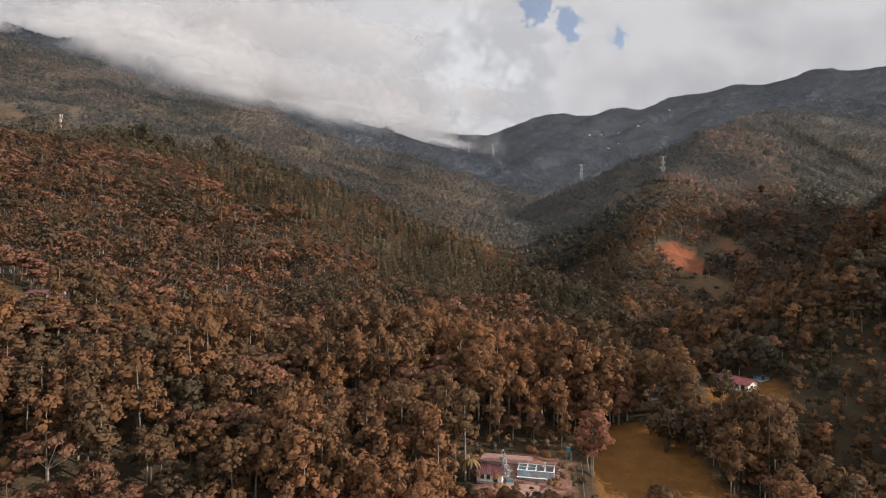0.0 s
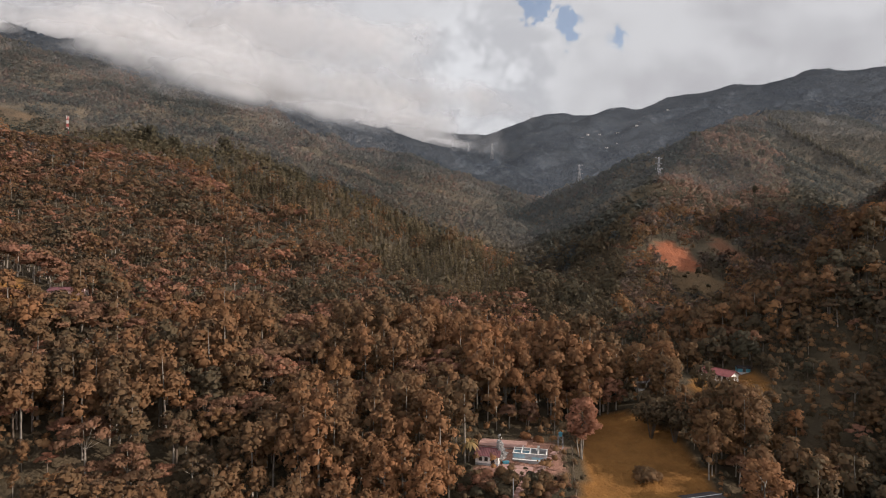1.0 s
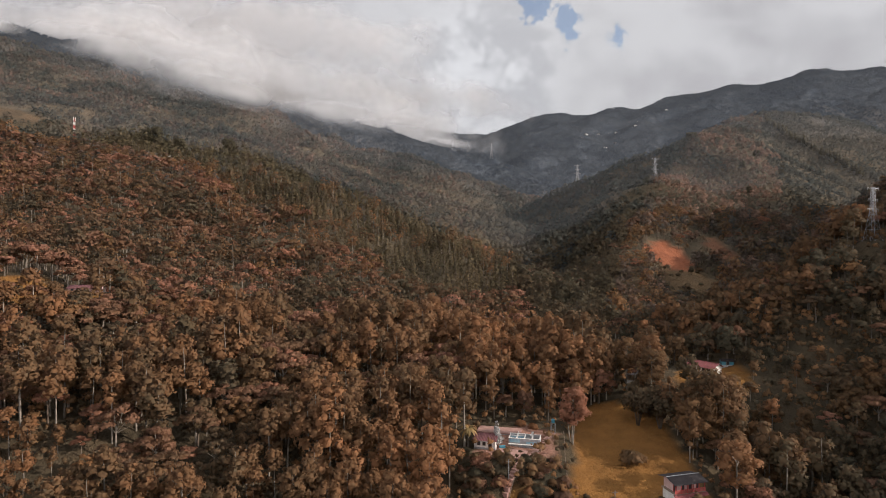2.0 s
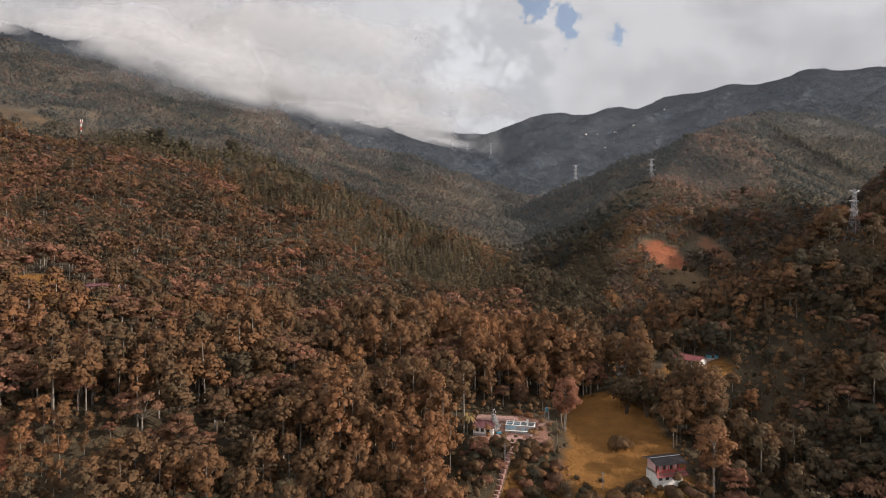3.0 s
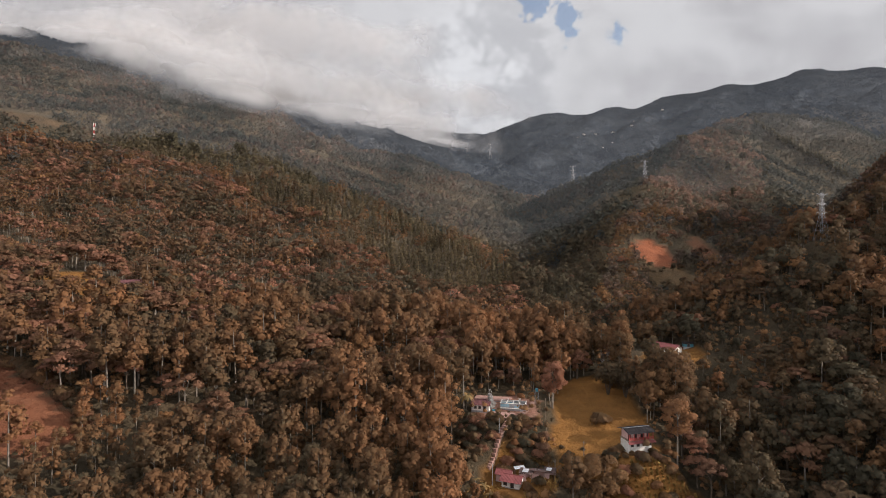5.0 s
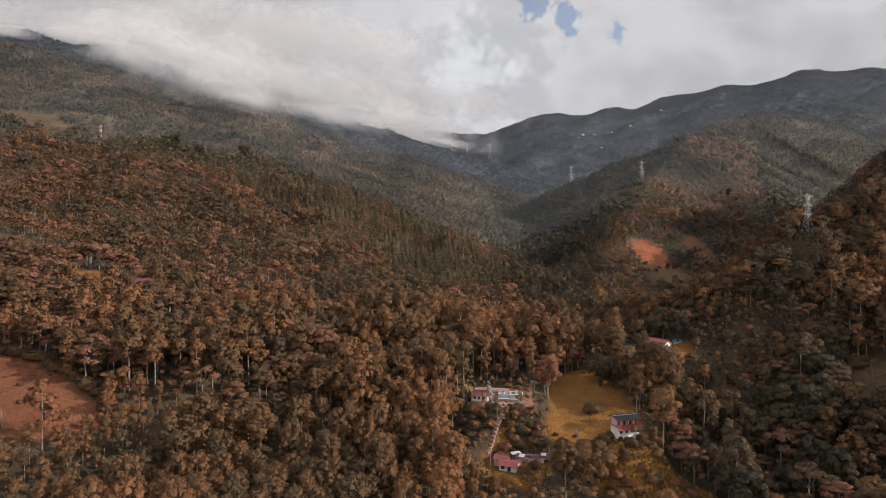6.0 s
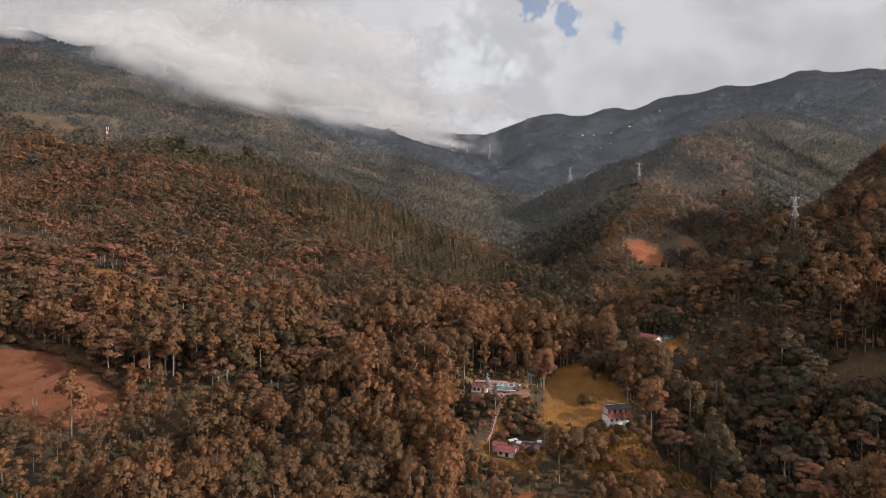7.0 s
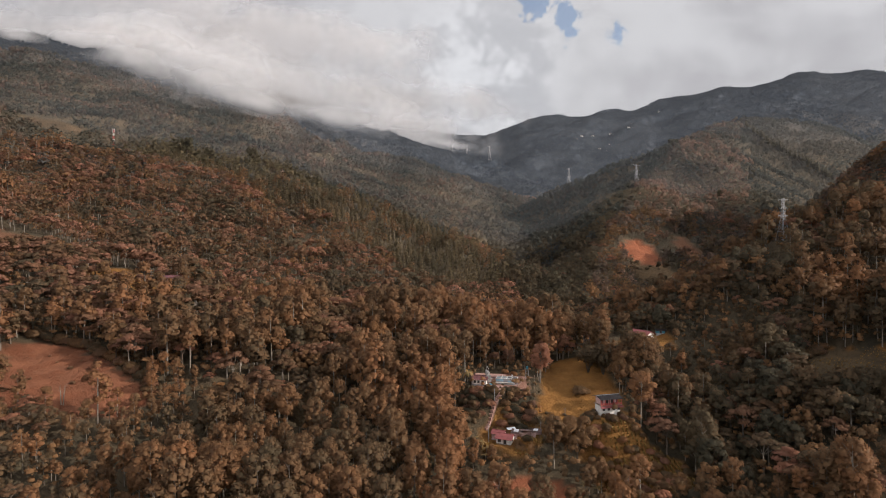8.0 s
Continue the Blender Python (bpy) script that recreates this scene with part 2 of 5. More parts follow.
# levelled ground: x, y, z, full radius, outer radius
PADS = [(60, 115, 6.3, 7, 16), (18, 146, 10.5, 13, 24), (17.5, 157, 11.5, 8, 15), (20, 114.5, -3.5, 7, 13), (28.5, 116.5, -2.6, 5, 10), (98, 188, 23.5, 10, 22), (33.5, 151, 12, 4, 10), (-161, 230, 50, 9, 22), (202, 242, 73.5, 5, 22)]


def land(x, y):
    x, y = np.asarray(x, float), np.asarray(y, float)
    h = np.interp(y, CREEK_Y, CREEK_Z) + 0.04 * np.abs(x - 60)
    k = 7.0
    total = np.exp((h - h) / k)
    top = h
    parts = [h] + [crest(x, y, *r) for r in RIDGES]
    top = np.max(parts, axis=0)
    total = sum(np.exp(np.clip((p - top) / k, -40, 0)) for p in parts)
    h = top + k * np.log(total) - 2.0
    h = h - 9 * np.exp(-((x - 94) / 17) ** 2) * np.clip((y - 60) / 30, 0, 1) * np.clip((178 - y) / 30, 0, 1)
    far = np.clip((y - 350) / 900, 0, 1)
    bumps = 3.0 * lattice(x / 34, y / 34, 3) + (3 + 14 * far) * lattice(x / 120, y / 120, 5) + 16 * far * lattice(x / 310, y / 310, 8) + 3 * far * lattice(x / 52, y / 52, 11)
    wild = np.clip((y - 270) / 240, 0, 1)
    wild = wild * np.clip((2380 - y) / 300, 0.15, 1)
    bumps = bumps + wild * (12 + 16 * far) * (0.45 - np.abs(lattice(x / 90 + 0.4 * lattice(x / 60, y / 60, 64), y / 150, 61))) + 1.5 * wild * lattice(x / 26, y / 26, 62)
    rough = np.clip((np.hypot(x - 40, y - 130) - 40) / 90, 0.05, 1)
    h = h + bumps * rough
    for px, py, pz, inner, outer in PADS:
        d = np.hypot(x - px, y - py)
        s = np.clip((outer - d) / (outer - inner), 0, 1)
        s = s * s * (3 - 2 * s)
        h = h * (1 - s) + pz * s
    return h


def inside(x, y, outline):
    """Which points lie in a polygon of the plan."""
    x, y = np.asarray(x, float), np.asarray(y, float)
    hit = np.zeros(x.shape, bool)
    for (ax, ay), (bx, by) in zip(outline, outline[1:] + outline[:1]):
        if ay != by:
            hit ^= ((ay > y) != (by > y)) & (x < (bx - ax) * (y - ay) / (by - ay) + ax)
    return hit


FIELD = [(34, 118), (37, 138), (42, 158), (50, 176), (62, 180), (70, 166), (72, 148), (70, 132), (72, 122), (62, 110), (52, 108), (44, 114)]
YARD = [(8, 138), (8, 150), (16, 162), (28, 162), (35, 153), (31, 142), (27, 136), (14, 136)]
RED_SLOPE = [(-115, 116), (-138, 132), (-164, 149), (-184, 152), (-188, 138), (-178, 112), (-160, 99), (-130, 96), (-118, 104)]
EAST_MEADOW = [(134, 104), (136, 128), (150, 140), (164, 147), (180, 140), (180, 104), (158, 96)]
SLIDE = [(171, 461), (186, 476), (200, 489), (210, 478), (211, 452), (196, 430), (183, 436), (176, 447)]
SLIDE_FOOT = [(176, 447), (183, 436), (196, 430), (211, 440), (214, 405), (192, 372), (168, 392)]
LOW_SLIDE = [(118, 336), (140, 362), (152, 340), (140, 312), (124, 318)]
SLIDE_EAST = [(240, 500), (254, 512), (256, 486), (252, 452), (236, 424), (229, 430), (233, 458)]
FAR_LAWN = [(84, 176), (88, 192), (104, 200), (112, 192), (110, 173), (96, 169)]
KNOLL_LAWN = [(-218, 226), (-212, 260), (-190, 256), (-166, 240), (-148, 226), (-156, 213), (-186, 212)]
HIGH_LAWN = [(-335, 275), (-330, 305), (-270, 300), (-245, 280), (-270, 260), (-310, 256)]
TOP_LAWN = [(-570, 638), (-548, 662), (-505, 662), (-462, 650), (-495, 628)]
GARDEN = [(10, 106), (10, 120), (16, 127), (34, 124), (35, 112), (26, 104)]
RED_PATCH = [(6, 76), (8, 90), (22, 94), (36, 91), (42, 82), (36, 76)]
SLOPE_GARDEN = [(47, 85), (48, 105), (56, 110), (70, 108), (81, 96), (78, 82), (62, 77)]
GRASS = [FIELD, FAR_LAWN, KNOLL_LAWN, GARDEN, SLOPE_GARDEN, SLIDE_FOOT, LOW_SLIDE]
SHADED_GRASS = [EAST_MEADOW]
SOIL = [RED_SLOPE, RED_PATCH, SLIDE, SLIDE_EAST, HIGH_LAWN, TOP_LAWN]
CLEAR = GRASS + SHADED_GRASS + SOIL + [YARD]


def steps(marks):
    """Coordinates from stretches of (from, to, pitch)."""
    out = []
    for a, b, pitch in marks:
        out.extend(np.arange(a, b, pitch))
    out.append(marks[-1][1])
    return np.array(out, float)


def build_ground():
    xs = steps([(-4600, -1600, 150), (-1600, -500, 28), (-500, -180, 9), (-180, 180, 3.2), (180, 500, 9), (500, 2200, 28), (2200, 4600, 150)])
    ys = steps([(-4600, -300, 200), (-300, 60, 24), (60, 220, 3.0), (220, 520, 6), (520, 1100, 12), (1100, 2600, 26), (2600, 4700, 150)])
    gx, gy = np.meshgrid(xs, ys)
    gz = land(gx, gy)
    n, m = gx.shape
    me = bpy.data.meshes.new("ground")
    at = np.arange(n * m).reshape(n, m)
    quads = np.stack([at[:-1, :-1], at[:-1, 1:], at[1:, 1:], at[1:, :-1]], -1).reshape(-1, 4)
    me.from_pydata(np.stack([gx, gy, gz], -1).reshape(-1, 3), [], quads)
    me.polygons.foreach_set("use_smooth", np.ones(len(quads), bool))
    kind = np.zeros((n, m))
    for outlines, value in ((GRASS, 0.34), (SHADED_GRASS, 0.34), (SOIL, 0.67), ([YARD], 1.0)):
        for o in outlines:
            kind[inside(gx + 2 * lattice(gx / 5, gy / 5, 21), gy + 2 * lattice(gx / 5, gy / 5, 22), o)] = value
    grass, soil, yard = (np.isclose(kind, v).astype(float) for v in (0.34, 0.67, 1.0))
    # dark earth stands in for the east meadow's shade; sparse reddish grass lets it through
    grass[inside(gx, gy, EAST_MEADOW)] *= 0.12
    for o in (SLIDE_FOOT, LOW_SLIDE):
        grass[inside(gx, gy, o)] *= 0.25
    soil[inside(gx, gy, RED_SLOPE)] *= 0.72
    for o, bare in ((HIGH_LAWN, 0.4), (TOP_LAWN, 0.08), (SLIDE_EAST, 0.5)):
        soil[inside(gx, gy, o)] *= bare
    cover = me.attributes.new("cover", "FLOAT_COLOR", "POINT")
    cover.data.foreach_set("color", np.stack([grass, soil, yard, np.ones_like(kind)], -1).astype(np.float32).ravel())
    m = bpy.data.materials.new("ground_cover")
    m.use_nodes = True
    tree = m.node_tree
    tree.nodes.clear()
    add, link = nodes_of(tree)
    where = add("ShaderNodeNewGeometry").outputs["Position"]
    def patchy(scale, low, high, detail=6.0):
        t = add("ShaderNodeTexNoise", Scale=scale, Detail=detail, Roughness=0.65)
        link(where, t.inputs["Vector"])
        r = add("ShaderNodeValToRGB")
        e = r.color_ramp.elements
        e[0].position, e[0].color, e[1].position, e[1].color = 0.32, (*low, 1), 0.68, (*high, 1)
        link(t.outputs["Fac"], r.inputs["Fac"])
        return r.outputs[0], t.outputs["Fac"]
    floor, _ = patchy(0.06, (0.040, 0.034, 0.022), (0.105, 0.075, 0.045))
    lawn, _ = patchy(0.12, (0.14, 0.066, 0.020), (0.25, 0.118, 0.034))
    soil_c, _ = patchy(0.09, (0.165, 0.058, 0.030), (0.275, 0.098, 0.048))
    yard_c, fine = patchy(0.35, (0.18, 0.090, 0.062), (0.34, 0.185, 0.135))
    split = add("ShaderNodeSeparateColor")
    link(add("ShaderNodeAttribute", attribute_name="cover").outputs["Color"], split.inputs[0])
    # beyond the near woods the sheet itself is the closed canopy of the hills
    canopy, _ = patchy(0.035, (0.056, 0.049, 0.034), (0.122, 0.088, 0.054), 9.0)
    # the blue of the far ranges is haze put into the colour
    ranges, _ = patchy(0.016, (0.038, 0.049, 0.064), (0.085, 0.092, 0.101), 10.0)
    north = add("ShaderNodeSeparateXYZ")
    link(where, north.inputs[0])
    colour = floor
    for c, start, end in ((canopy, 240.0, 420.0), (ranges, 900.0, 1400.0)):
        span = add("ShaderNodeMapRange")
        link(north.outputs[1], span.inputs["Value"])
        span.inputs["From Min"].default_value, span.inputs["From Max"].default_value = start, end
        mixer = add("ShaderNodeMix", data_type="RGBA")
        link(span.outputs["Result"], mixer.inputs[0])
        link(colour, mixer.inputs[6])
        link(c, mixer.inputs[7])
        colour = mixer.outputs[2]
    for channel, c in (("Red", lawn), ("Green", soil_c), ("Blue", yard_c)):
        mixer = add("ShaderNodeMix", data_type="RGBA")
        link(split.outputs[channel], mixer.inputs[0])
        link(colour, mixer.inputs[6])
        link(c, mixer.inputs[7])
        colour = mixer.outputs[2]
    shade = add("ShaderNodeBsdfPrincipled", Roughness=0.95)
    shade.inputs["Specular IOR Level"].default_value = 0.1
    link(colour, shade.inputs["Base Color"])
    tuft = add("ShaderNodeTexNoise", Scale=0.16, Detail=9.0, Roughness=0.72)
    link(where, tuft.inputs["Vector"])
    b = add("ShaderNodeBump", Strength=0.9, Distance=3.0)
    link(tuft.outputs["Fac"], b.inputs["Height"])
    link(b.outputs[0], shade.inputs["Normal"])
    link(shade.outputs[0], add("ShaderNodeOutputMaterial").inputs["Surface"])
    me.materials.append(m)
    return tagged(new("ground", me), "steep valley floor and hillsides of grass, red soil and undergrowth", "ground", kind="structure")


build_ground()

# ------------------------------------------------------------------ plants
def ball(level):
    """A unit icosphere as arrays."""
    bm = bmesh.new()
    bmesh.ops.create_icosphere(bm, subdivisions=level, radius=1)
    v = np.array([p.co for p in bm.verts])
    bm.verts.index_update()
    f = np.array([[p.index for p in face.verts] for face in bm.faces])
    bm.free()
    return v, f


BALLS = {1: ball(1)}


def tube(points, radii, sides):
    """A tapered bent tube as arrays."""
    v, f = [], []
    for (x, y, z), r in zip(points, radii):
        for k in range(sides):
            a = 2 * math.pi * k / sides
            v.append((x + r * math.cos(a), y + r * math.sin(a), z))
    for i in range(len(points) - 1):
        for k in range(sides):
            a, b = i * sides + k, i * sides + (k + 1) % sides
            f += [(a, b, b + sides), (a, b + sides, a + sides)]
    return np.array(v), np.array(f)


def joined(pieces):
    v, f, base = [], [], 0
    for a, b in pieces:
        v.append(a)
        f.append(b + base)
        base += len(a)
    return np.concatenate(v), np.concatenate(f)


def foliage(lobes, leaves, size, level, rng, core=0.7, lowest=-0.55, half=False):
    """Leaf sprays on uneven lobes (x, y, z, rx, ry, rz), with or without a knobbly heart in each: points, triangles and the way each point faces."""
    pieces, aims = [], []
    bv, bf = BALLS[level]
    lob = np.array(lobes)
    middle = lob[:, :3].mean(axis=0)
    girth = np.abs(lob[:, :3] - middle).max(axis=0) + lob[:, 3:].mean(axis=0)
    if half:
        bf = bf[bv[bf].mean(axis=1)[:, 2] > -0.25]
    for x, y, z, rx, ry, rz in lobes if core else ():
        bump = 1 + 0.16 * rng.standard_normal((len(bv), 1))
        pieces.append((bv * bump * core * np.array((rx, ry, rz)) + (x, y, z), bf))
        aims.append(0.55 * bv + 0.6 * (np.array((x, y, z)) - middle) / girth + (0, 0, 0.3))
    if leaves:
        area = lob[:, 3] * lob[:, 4]
        more = 4 * leaves
        pick = rng.choice(len(lob), more, p=area / area.sum())
        d = rng.standard_normal((more, 3))
        d /= np.linalg.norm(d, axis=1)[:, None]
        low = d[:, 2] < lowest
        d[low, 2] *= -1
        c = lob[pick, :3] + d * lob[pick, 3:] * rng.uniform(0.80, 1.10, (more, 1))
        # leaves stand on the outside of the crown, not within its lobes
        deep = np.array([(np.sum(((c - l[:3]) / l[3:]) ** 2, axis=1) < 0.56) for l in lob]).any(axis=0)
        keep = np.argsort(deep, kind="stable")[:leaves]
        c, d = c[keep], d[keep]
        n = d + 0.6 * rng.standard_normal((leaves, 3))
        n /= np.linalg.norm(n, axis=1)[:, None]
        u = np.cross(n, rng.standard_normal((leaves, 3)))
        u /= np.linalg.norm(u, axis=1)[:, None]
        w = np.cross(n, u)
        s = size * rng.uniform(0.6, 1.35, (leaves, 1))
        a, b = c + u * s, c - u * s * 0.5 + w * s * 0.8
        e = c - u * s * 0.45 - w * s * 0.8
        v = np.stack([a, b, e], 1).reshape(-1, 3)
        pieces.append((v, np.arange(3 * leaves).reshape(-1, 3)))
        whole = (c - middle) / girth
        aim = 0.55 * d + 0.6 * whole + np.array((0, 0, 0.35)) + 0.18 * rng.standard_normal((leaves, 3))
        aims.append(np.repeat(aim, 3, axis=0))
    aim = np.concatenate(aims)
    return (*joined(pieces), aim / np.linalg.norm(aim, axis=1)[:, None])


def gum_plan(rng, height):
    """Lobes and limbs of a tall gum tree: a bare pale stem under a domed crown of many small billows."""
    spread = height * rng.uniform(0.15, 0.21)
    lean = rng.normal(0, 0.02, 2) * height
    lobes, limbs = [], []
    stem = [(0, 0, -1), (lean[0] * 0.3, lean[1] * 0.3, height * 0.35), (lean[0] * 0.7, lean[1] * 0.7, height * 0.68), (lean[0], lean[1], height * 0.9)]
    limbs.append((stem, (0.26, 0.20, 0.13, 0.04), 5))
    n = rng.integers(26, 34)
    low = rng.uniform(0.36, 0.5)
    for i in range(n):
        s = (i + rng.uniform(0, 0.8)) / n
        up = low + (0.95 - low) * s
        out = spread * math.sqrt(max(0.0, 1 - (max(0.0, s - 0.42) / 0.6) ** 2)) * (0.55 + 0.45 * min(1.0, s / 0.42)) * rng.uniform(0.45, 1.0)
        a = i * 2.4 + rng.uniform(-0.5, 0.5)
        r = height * rng.uniform(0.052, 0.082)
        x, y, z = lean[0] * up + out * math.cos(a), lean[1] * up + out * math.sin(a), up * height
        lobes.append((x, y, z, r, r, r * rng.uniform(0.75, 1.1)))
        if i % 3 == 0:
            limbs.append(([(lean[0] * up * 0.9, lean[1] * up * 0.9, z - height * 0.12), (x, y, z)], (0.11, 0.04), 3))
    return lobes, limbs


def shade_plan(rng, height):
    """A spreading tree with flat layered plates of leaves on forking limbs."""
    lobes, limbs = [], []
    spread = height * rng.uniform(0.36, 0.48)
    limbs.append(([(0, 0, -1), (0.2, 0.1, height * 0.3), (0.1, 0.3, height * 0.55)], (0.3, 0.24, 0.16), 5))
    n = rng.integers(12, 16)
    for i in range(n):
        a = i * 2.4 + rng.uniform(-0.4, 0.4)
        out = spread * math.sqrt((i + 0.4) / n) * 0.88
        z = height * (0.94 - 0.30 * (out / spread) ** 2 - rng.uniform(0, 0.12))
        r = height * rng.uniform(0.095, 0.145)
        x, y = out * math.cos(a), out * math.sin(a)
        lobes.append((x, y, z, r, r, r * rng.uniform(0.36, 0.55)))
        if i % 2 == 0:
            limbs.append(([(0.1, 0.3, height * 0.5), (x * 0.8, y * 0.8, z - 0.3)], (0.12, 0.04), 3))
    return lobes, limbs


def broad_plan(rng, height):
    """A dense round-headed tree."""
    lobes, limbs = [], []
    limbs.append(([(0, 0, -1), (0.15, 0, height * 0.25), (0, 0.1, height * 0.55)], (0.34, 0.26, 0.14), 5))
    n = rng.integers(14, 19)
    for i in range(n):
        up = 0.36 + 0.56 * (i + rng.uniform(0, 0.6)) / n
        out = height * 0.29 * math.sqrt(max(0.05, 1 - ((up - 0.5) / 0.5) ** 2)) * rng.uniform(0.5, 1.0)
        a = i * 2.4 + rng.uniform(-0.5, 0.5)
        r = height * rng.uniform(0.09, 0.135)
        lobes.append((out * math.cos(a), out * math.sin(a), up * height, r, r, r * 0.82))
        if i % 3 == 0:
            limbs.append(([(0, 0, height * 0.3), (out * math.cos(a) * 0.8, out * math.sin(a) * 0.8, up * height)], (0.13, 0.05), 3))
    return lobes, limbs


def pine_plan(rng, height):
    """A narrow conifer: drooping whorls that shrink to a point."""
    lobes, limbs = [], [([(0, 0, -1), (0, 0, height * 0.5), (0, 0, height * 0.98)], (0.25, 0.15, 0.03), 4)]
    n = 6
    for i in range(n):
        up = 0.22 + 0.72 * i / (n - 1)
        r = height * 0.19 * (1.06 - up) + 0.3
        lobes.append((rng.normal(0, 0.2), rng.normal(0, 0.2), up * height, r, r, height * 0.095))
    return lobes, limbs


def cushion_plan(rng, height):
    """A far crown, seen as no more than a low dome of the canopy."""
    r = height * rng.uniform(0.40, 0.55)
    return [(0, 0, height * 0.12, r, r * rng.uniform(0.85, 1.1), height * rng.uniform(0.3, 0.42))], [([(0, 0, -1), (0, 0, 2)], (0.3, 0.2), 3)]


def clump_plan(rng, height):
    """A tree of the far hillsides: a few billows round a hidden stem."""
    lobes = []
    for i in range(4):
        a = i * 2.1 + rng.uniform(-0.4, 0.4)
        o = height * rng.uniform(0.12, 0.24) * (i < 3)
        r = height * rng.uniform(0.22, 0.30)
        lobes.append((o * math.cos(a), o * math.sin(a), height * (rng.uniform(0.36, 0.55) if i < 3 else 0.74), r, r, r * rng.uniform(0.8, 1.0)))
    return lobes, [([(0, 0, -1), (0, 0, 2)], (0.3, 0.2), 3)]


PLANS = {"gum": gum_plan, "shade": shade_plan, "broad": broad_plan, "pink": shade_plan, "pine": pine_plan, "hill": broad_plan, "slope": broad_plan, "far": cushion_plan, "hill_far": clump_plan, "slope_far": clump_plan}
HEIGHTS = {"gum": 19, "shade": 12, "broad": 13, "pink": 11, "pine": 17, "hill": 11, "slope": 11, "far": 10, "hill_far": 10, "slope_far": 10}
BARKS = {"gum": "bark", "shade": "bark", "broad": "dark_bark", "pink": "dark_bark", "pine": "dark_bark", "hill": "dark_bark", "slope": "dark_bark", "far": "dark_bark", "hill_far": "dark_bark", "slope_far": "dark_bark"}


def mesh_of(name, v, f, mat, tint=None, aim=None):
    me = bpy.data.meshes.new(name)
    me.vertices.add(len(v))
    me.vertices.foreach_set("co", np.asarray(v, np.float32).ravel())
    me.loops.add(f.size)
    me.loops.foreach_set("vertex_index", np.asarray(f, np.int32).ravel())
    me.polygons.add(len(f))
    me.polygons.foreach_set("loop_start", np.arange(0, f.size, 3, dtype=np.int32))
    me.polygons.foreach_set("use_smooth", np.ones(len(f), bool))
    if tint is not None:
        me.attributes.new("tint", "FLOAT", "POINT").data.foreach_set("value", np.asarray(tint, np.float32))
    if aim is not None:
        me.attributes.new("aim", "FLOAT_VECTOR", "POINT").data.foreach_set("vector", np.asarray(aim, np.float32).ravel())
    me.materials.append(mat)
    me.update()
    me.validate()
    return me


TALL = {"gum": "tall gum tree with a bare pale stem and billowing brown-green crown", "shade": "spreading tree with flat layered olive and rust foliage",
        "broad": "dense round-headed dark olive tree on the slope", "pink": "low spreading tree with reddish blossom-tinted foliage",
        "pine": "narrow dark conifer with drooping whorls"}
NAMES = {"gum": "gum_tree", "shade": "shade_tree", "broad": "broadleaf_tree", "pink": "reddish_tree", "pine": "pine_tree", "hill": "mixed_tree", "slope": "layered_tree", "far": "mountain_tree", "hill_far": "distant_tree", "slope_far": "distant_scrub"}


def tree_models(kind, count, leaves, size):
    """A few whole trees of a kind, each stem and crown a mesh; they are copied to their places and then put away."""
    made = []
    for i in range(count):
        rng = np.random.default_rng(100 * len(kind) + 7 * i + ord(kind[1]))
        lobes, limbs = PLANS[kind](rng, HEIGHTS[kind])
        crown = foliage(lobes, leaves, size, 1, rng, core=0.6, half=True)
        trunk = joined([tube(*l) for l in limbs])
        made.append((trunk, crown, rng.uniform(0, 1)))
    return made


def near_trees(kind, spots, models):
    """Whole trees, one thing each, at rows of (x, y, size, turn, tint)."""
    trunks = [mesh_of("trunk", *m[0], M[BARKS[kind]]) for m in models]
    crowns = {}
    for i, (x, y, size, turn, tint) in enumerate(spots):
        k = i % len(models)
        step = round(tint * 5)
        if (k, step) not in crowns:
            v, f, aim = models[k][1]
            crowns[k, step] = mesh_of("crown", v, f, M[kind], np.full(len(v), step / 5), aim)
        tree = tagged(new(NAMES[kind]), TALL[kind], "tree", NAMES[kind] + "s of the slope")
        tree.matrix_world = pose(x, y, float(land(x, y)), 0, 0, turn) @ Matrix.Diagonal((size, size, size * (0.92 + 0.16 * ((i * 7) % 10) / 10), 1))
        for name, me in (("trunk", trunks[k]), ("crown", crowns[k, step])):
            p = new(name, me)
            p.parent = tree


def lie(x, y):
    """The way the hillside faces."""
    d = np.where(y > 1120, 22.0, 10.0)
    n = np.stack([land(x - d, y) - land(x + d, y), land(x, y - d) - land(x, y + d), 2 * d], -1)
    return n / np.linalg.norm(n, axis=-1)[..., None]


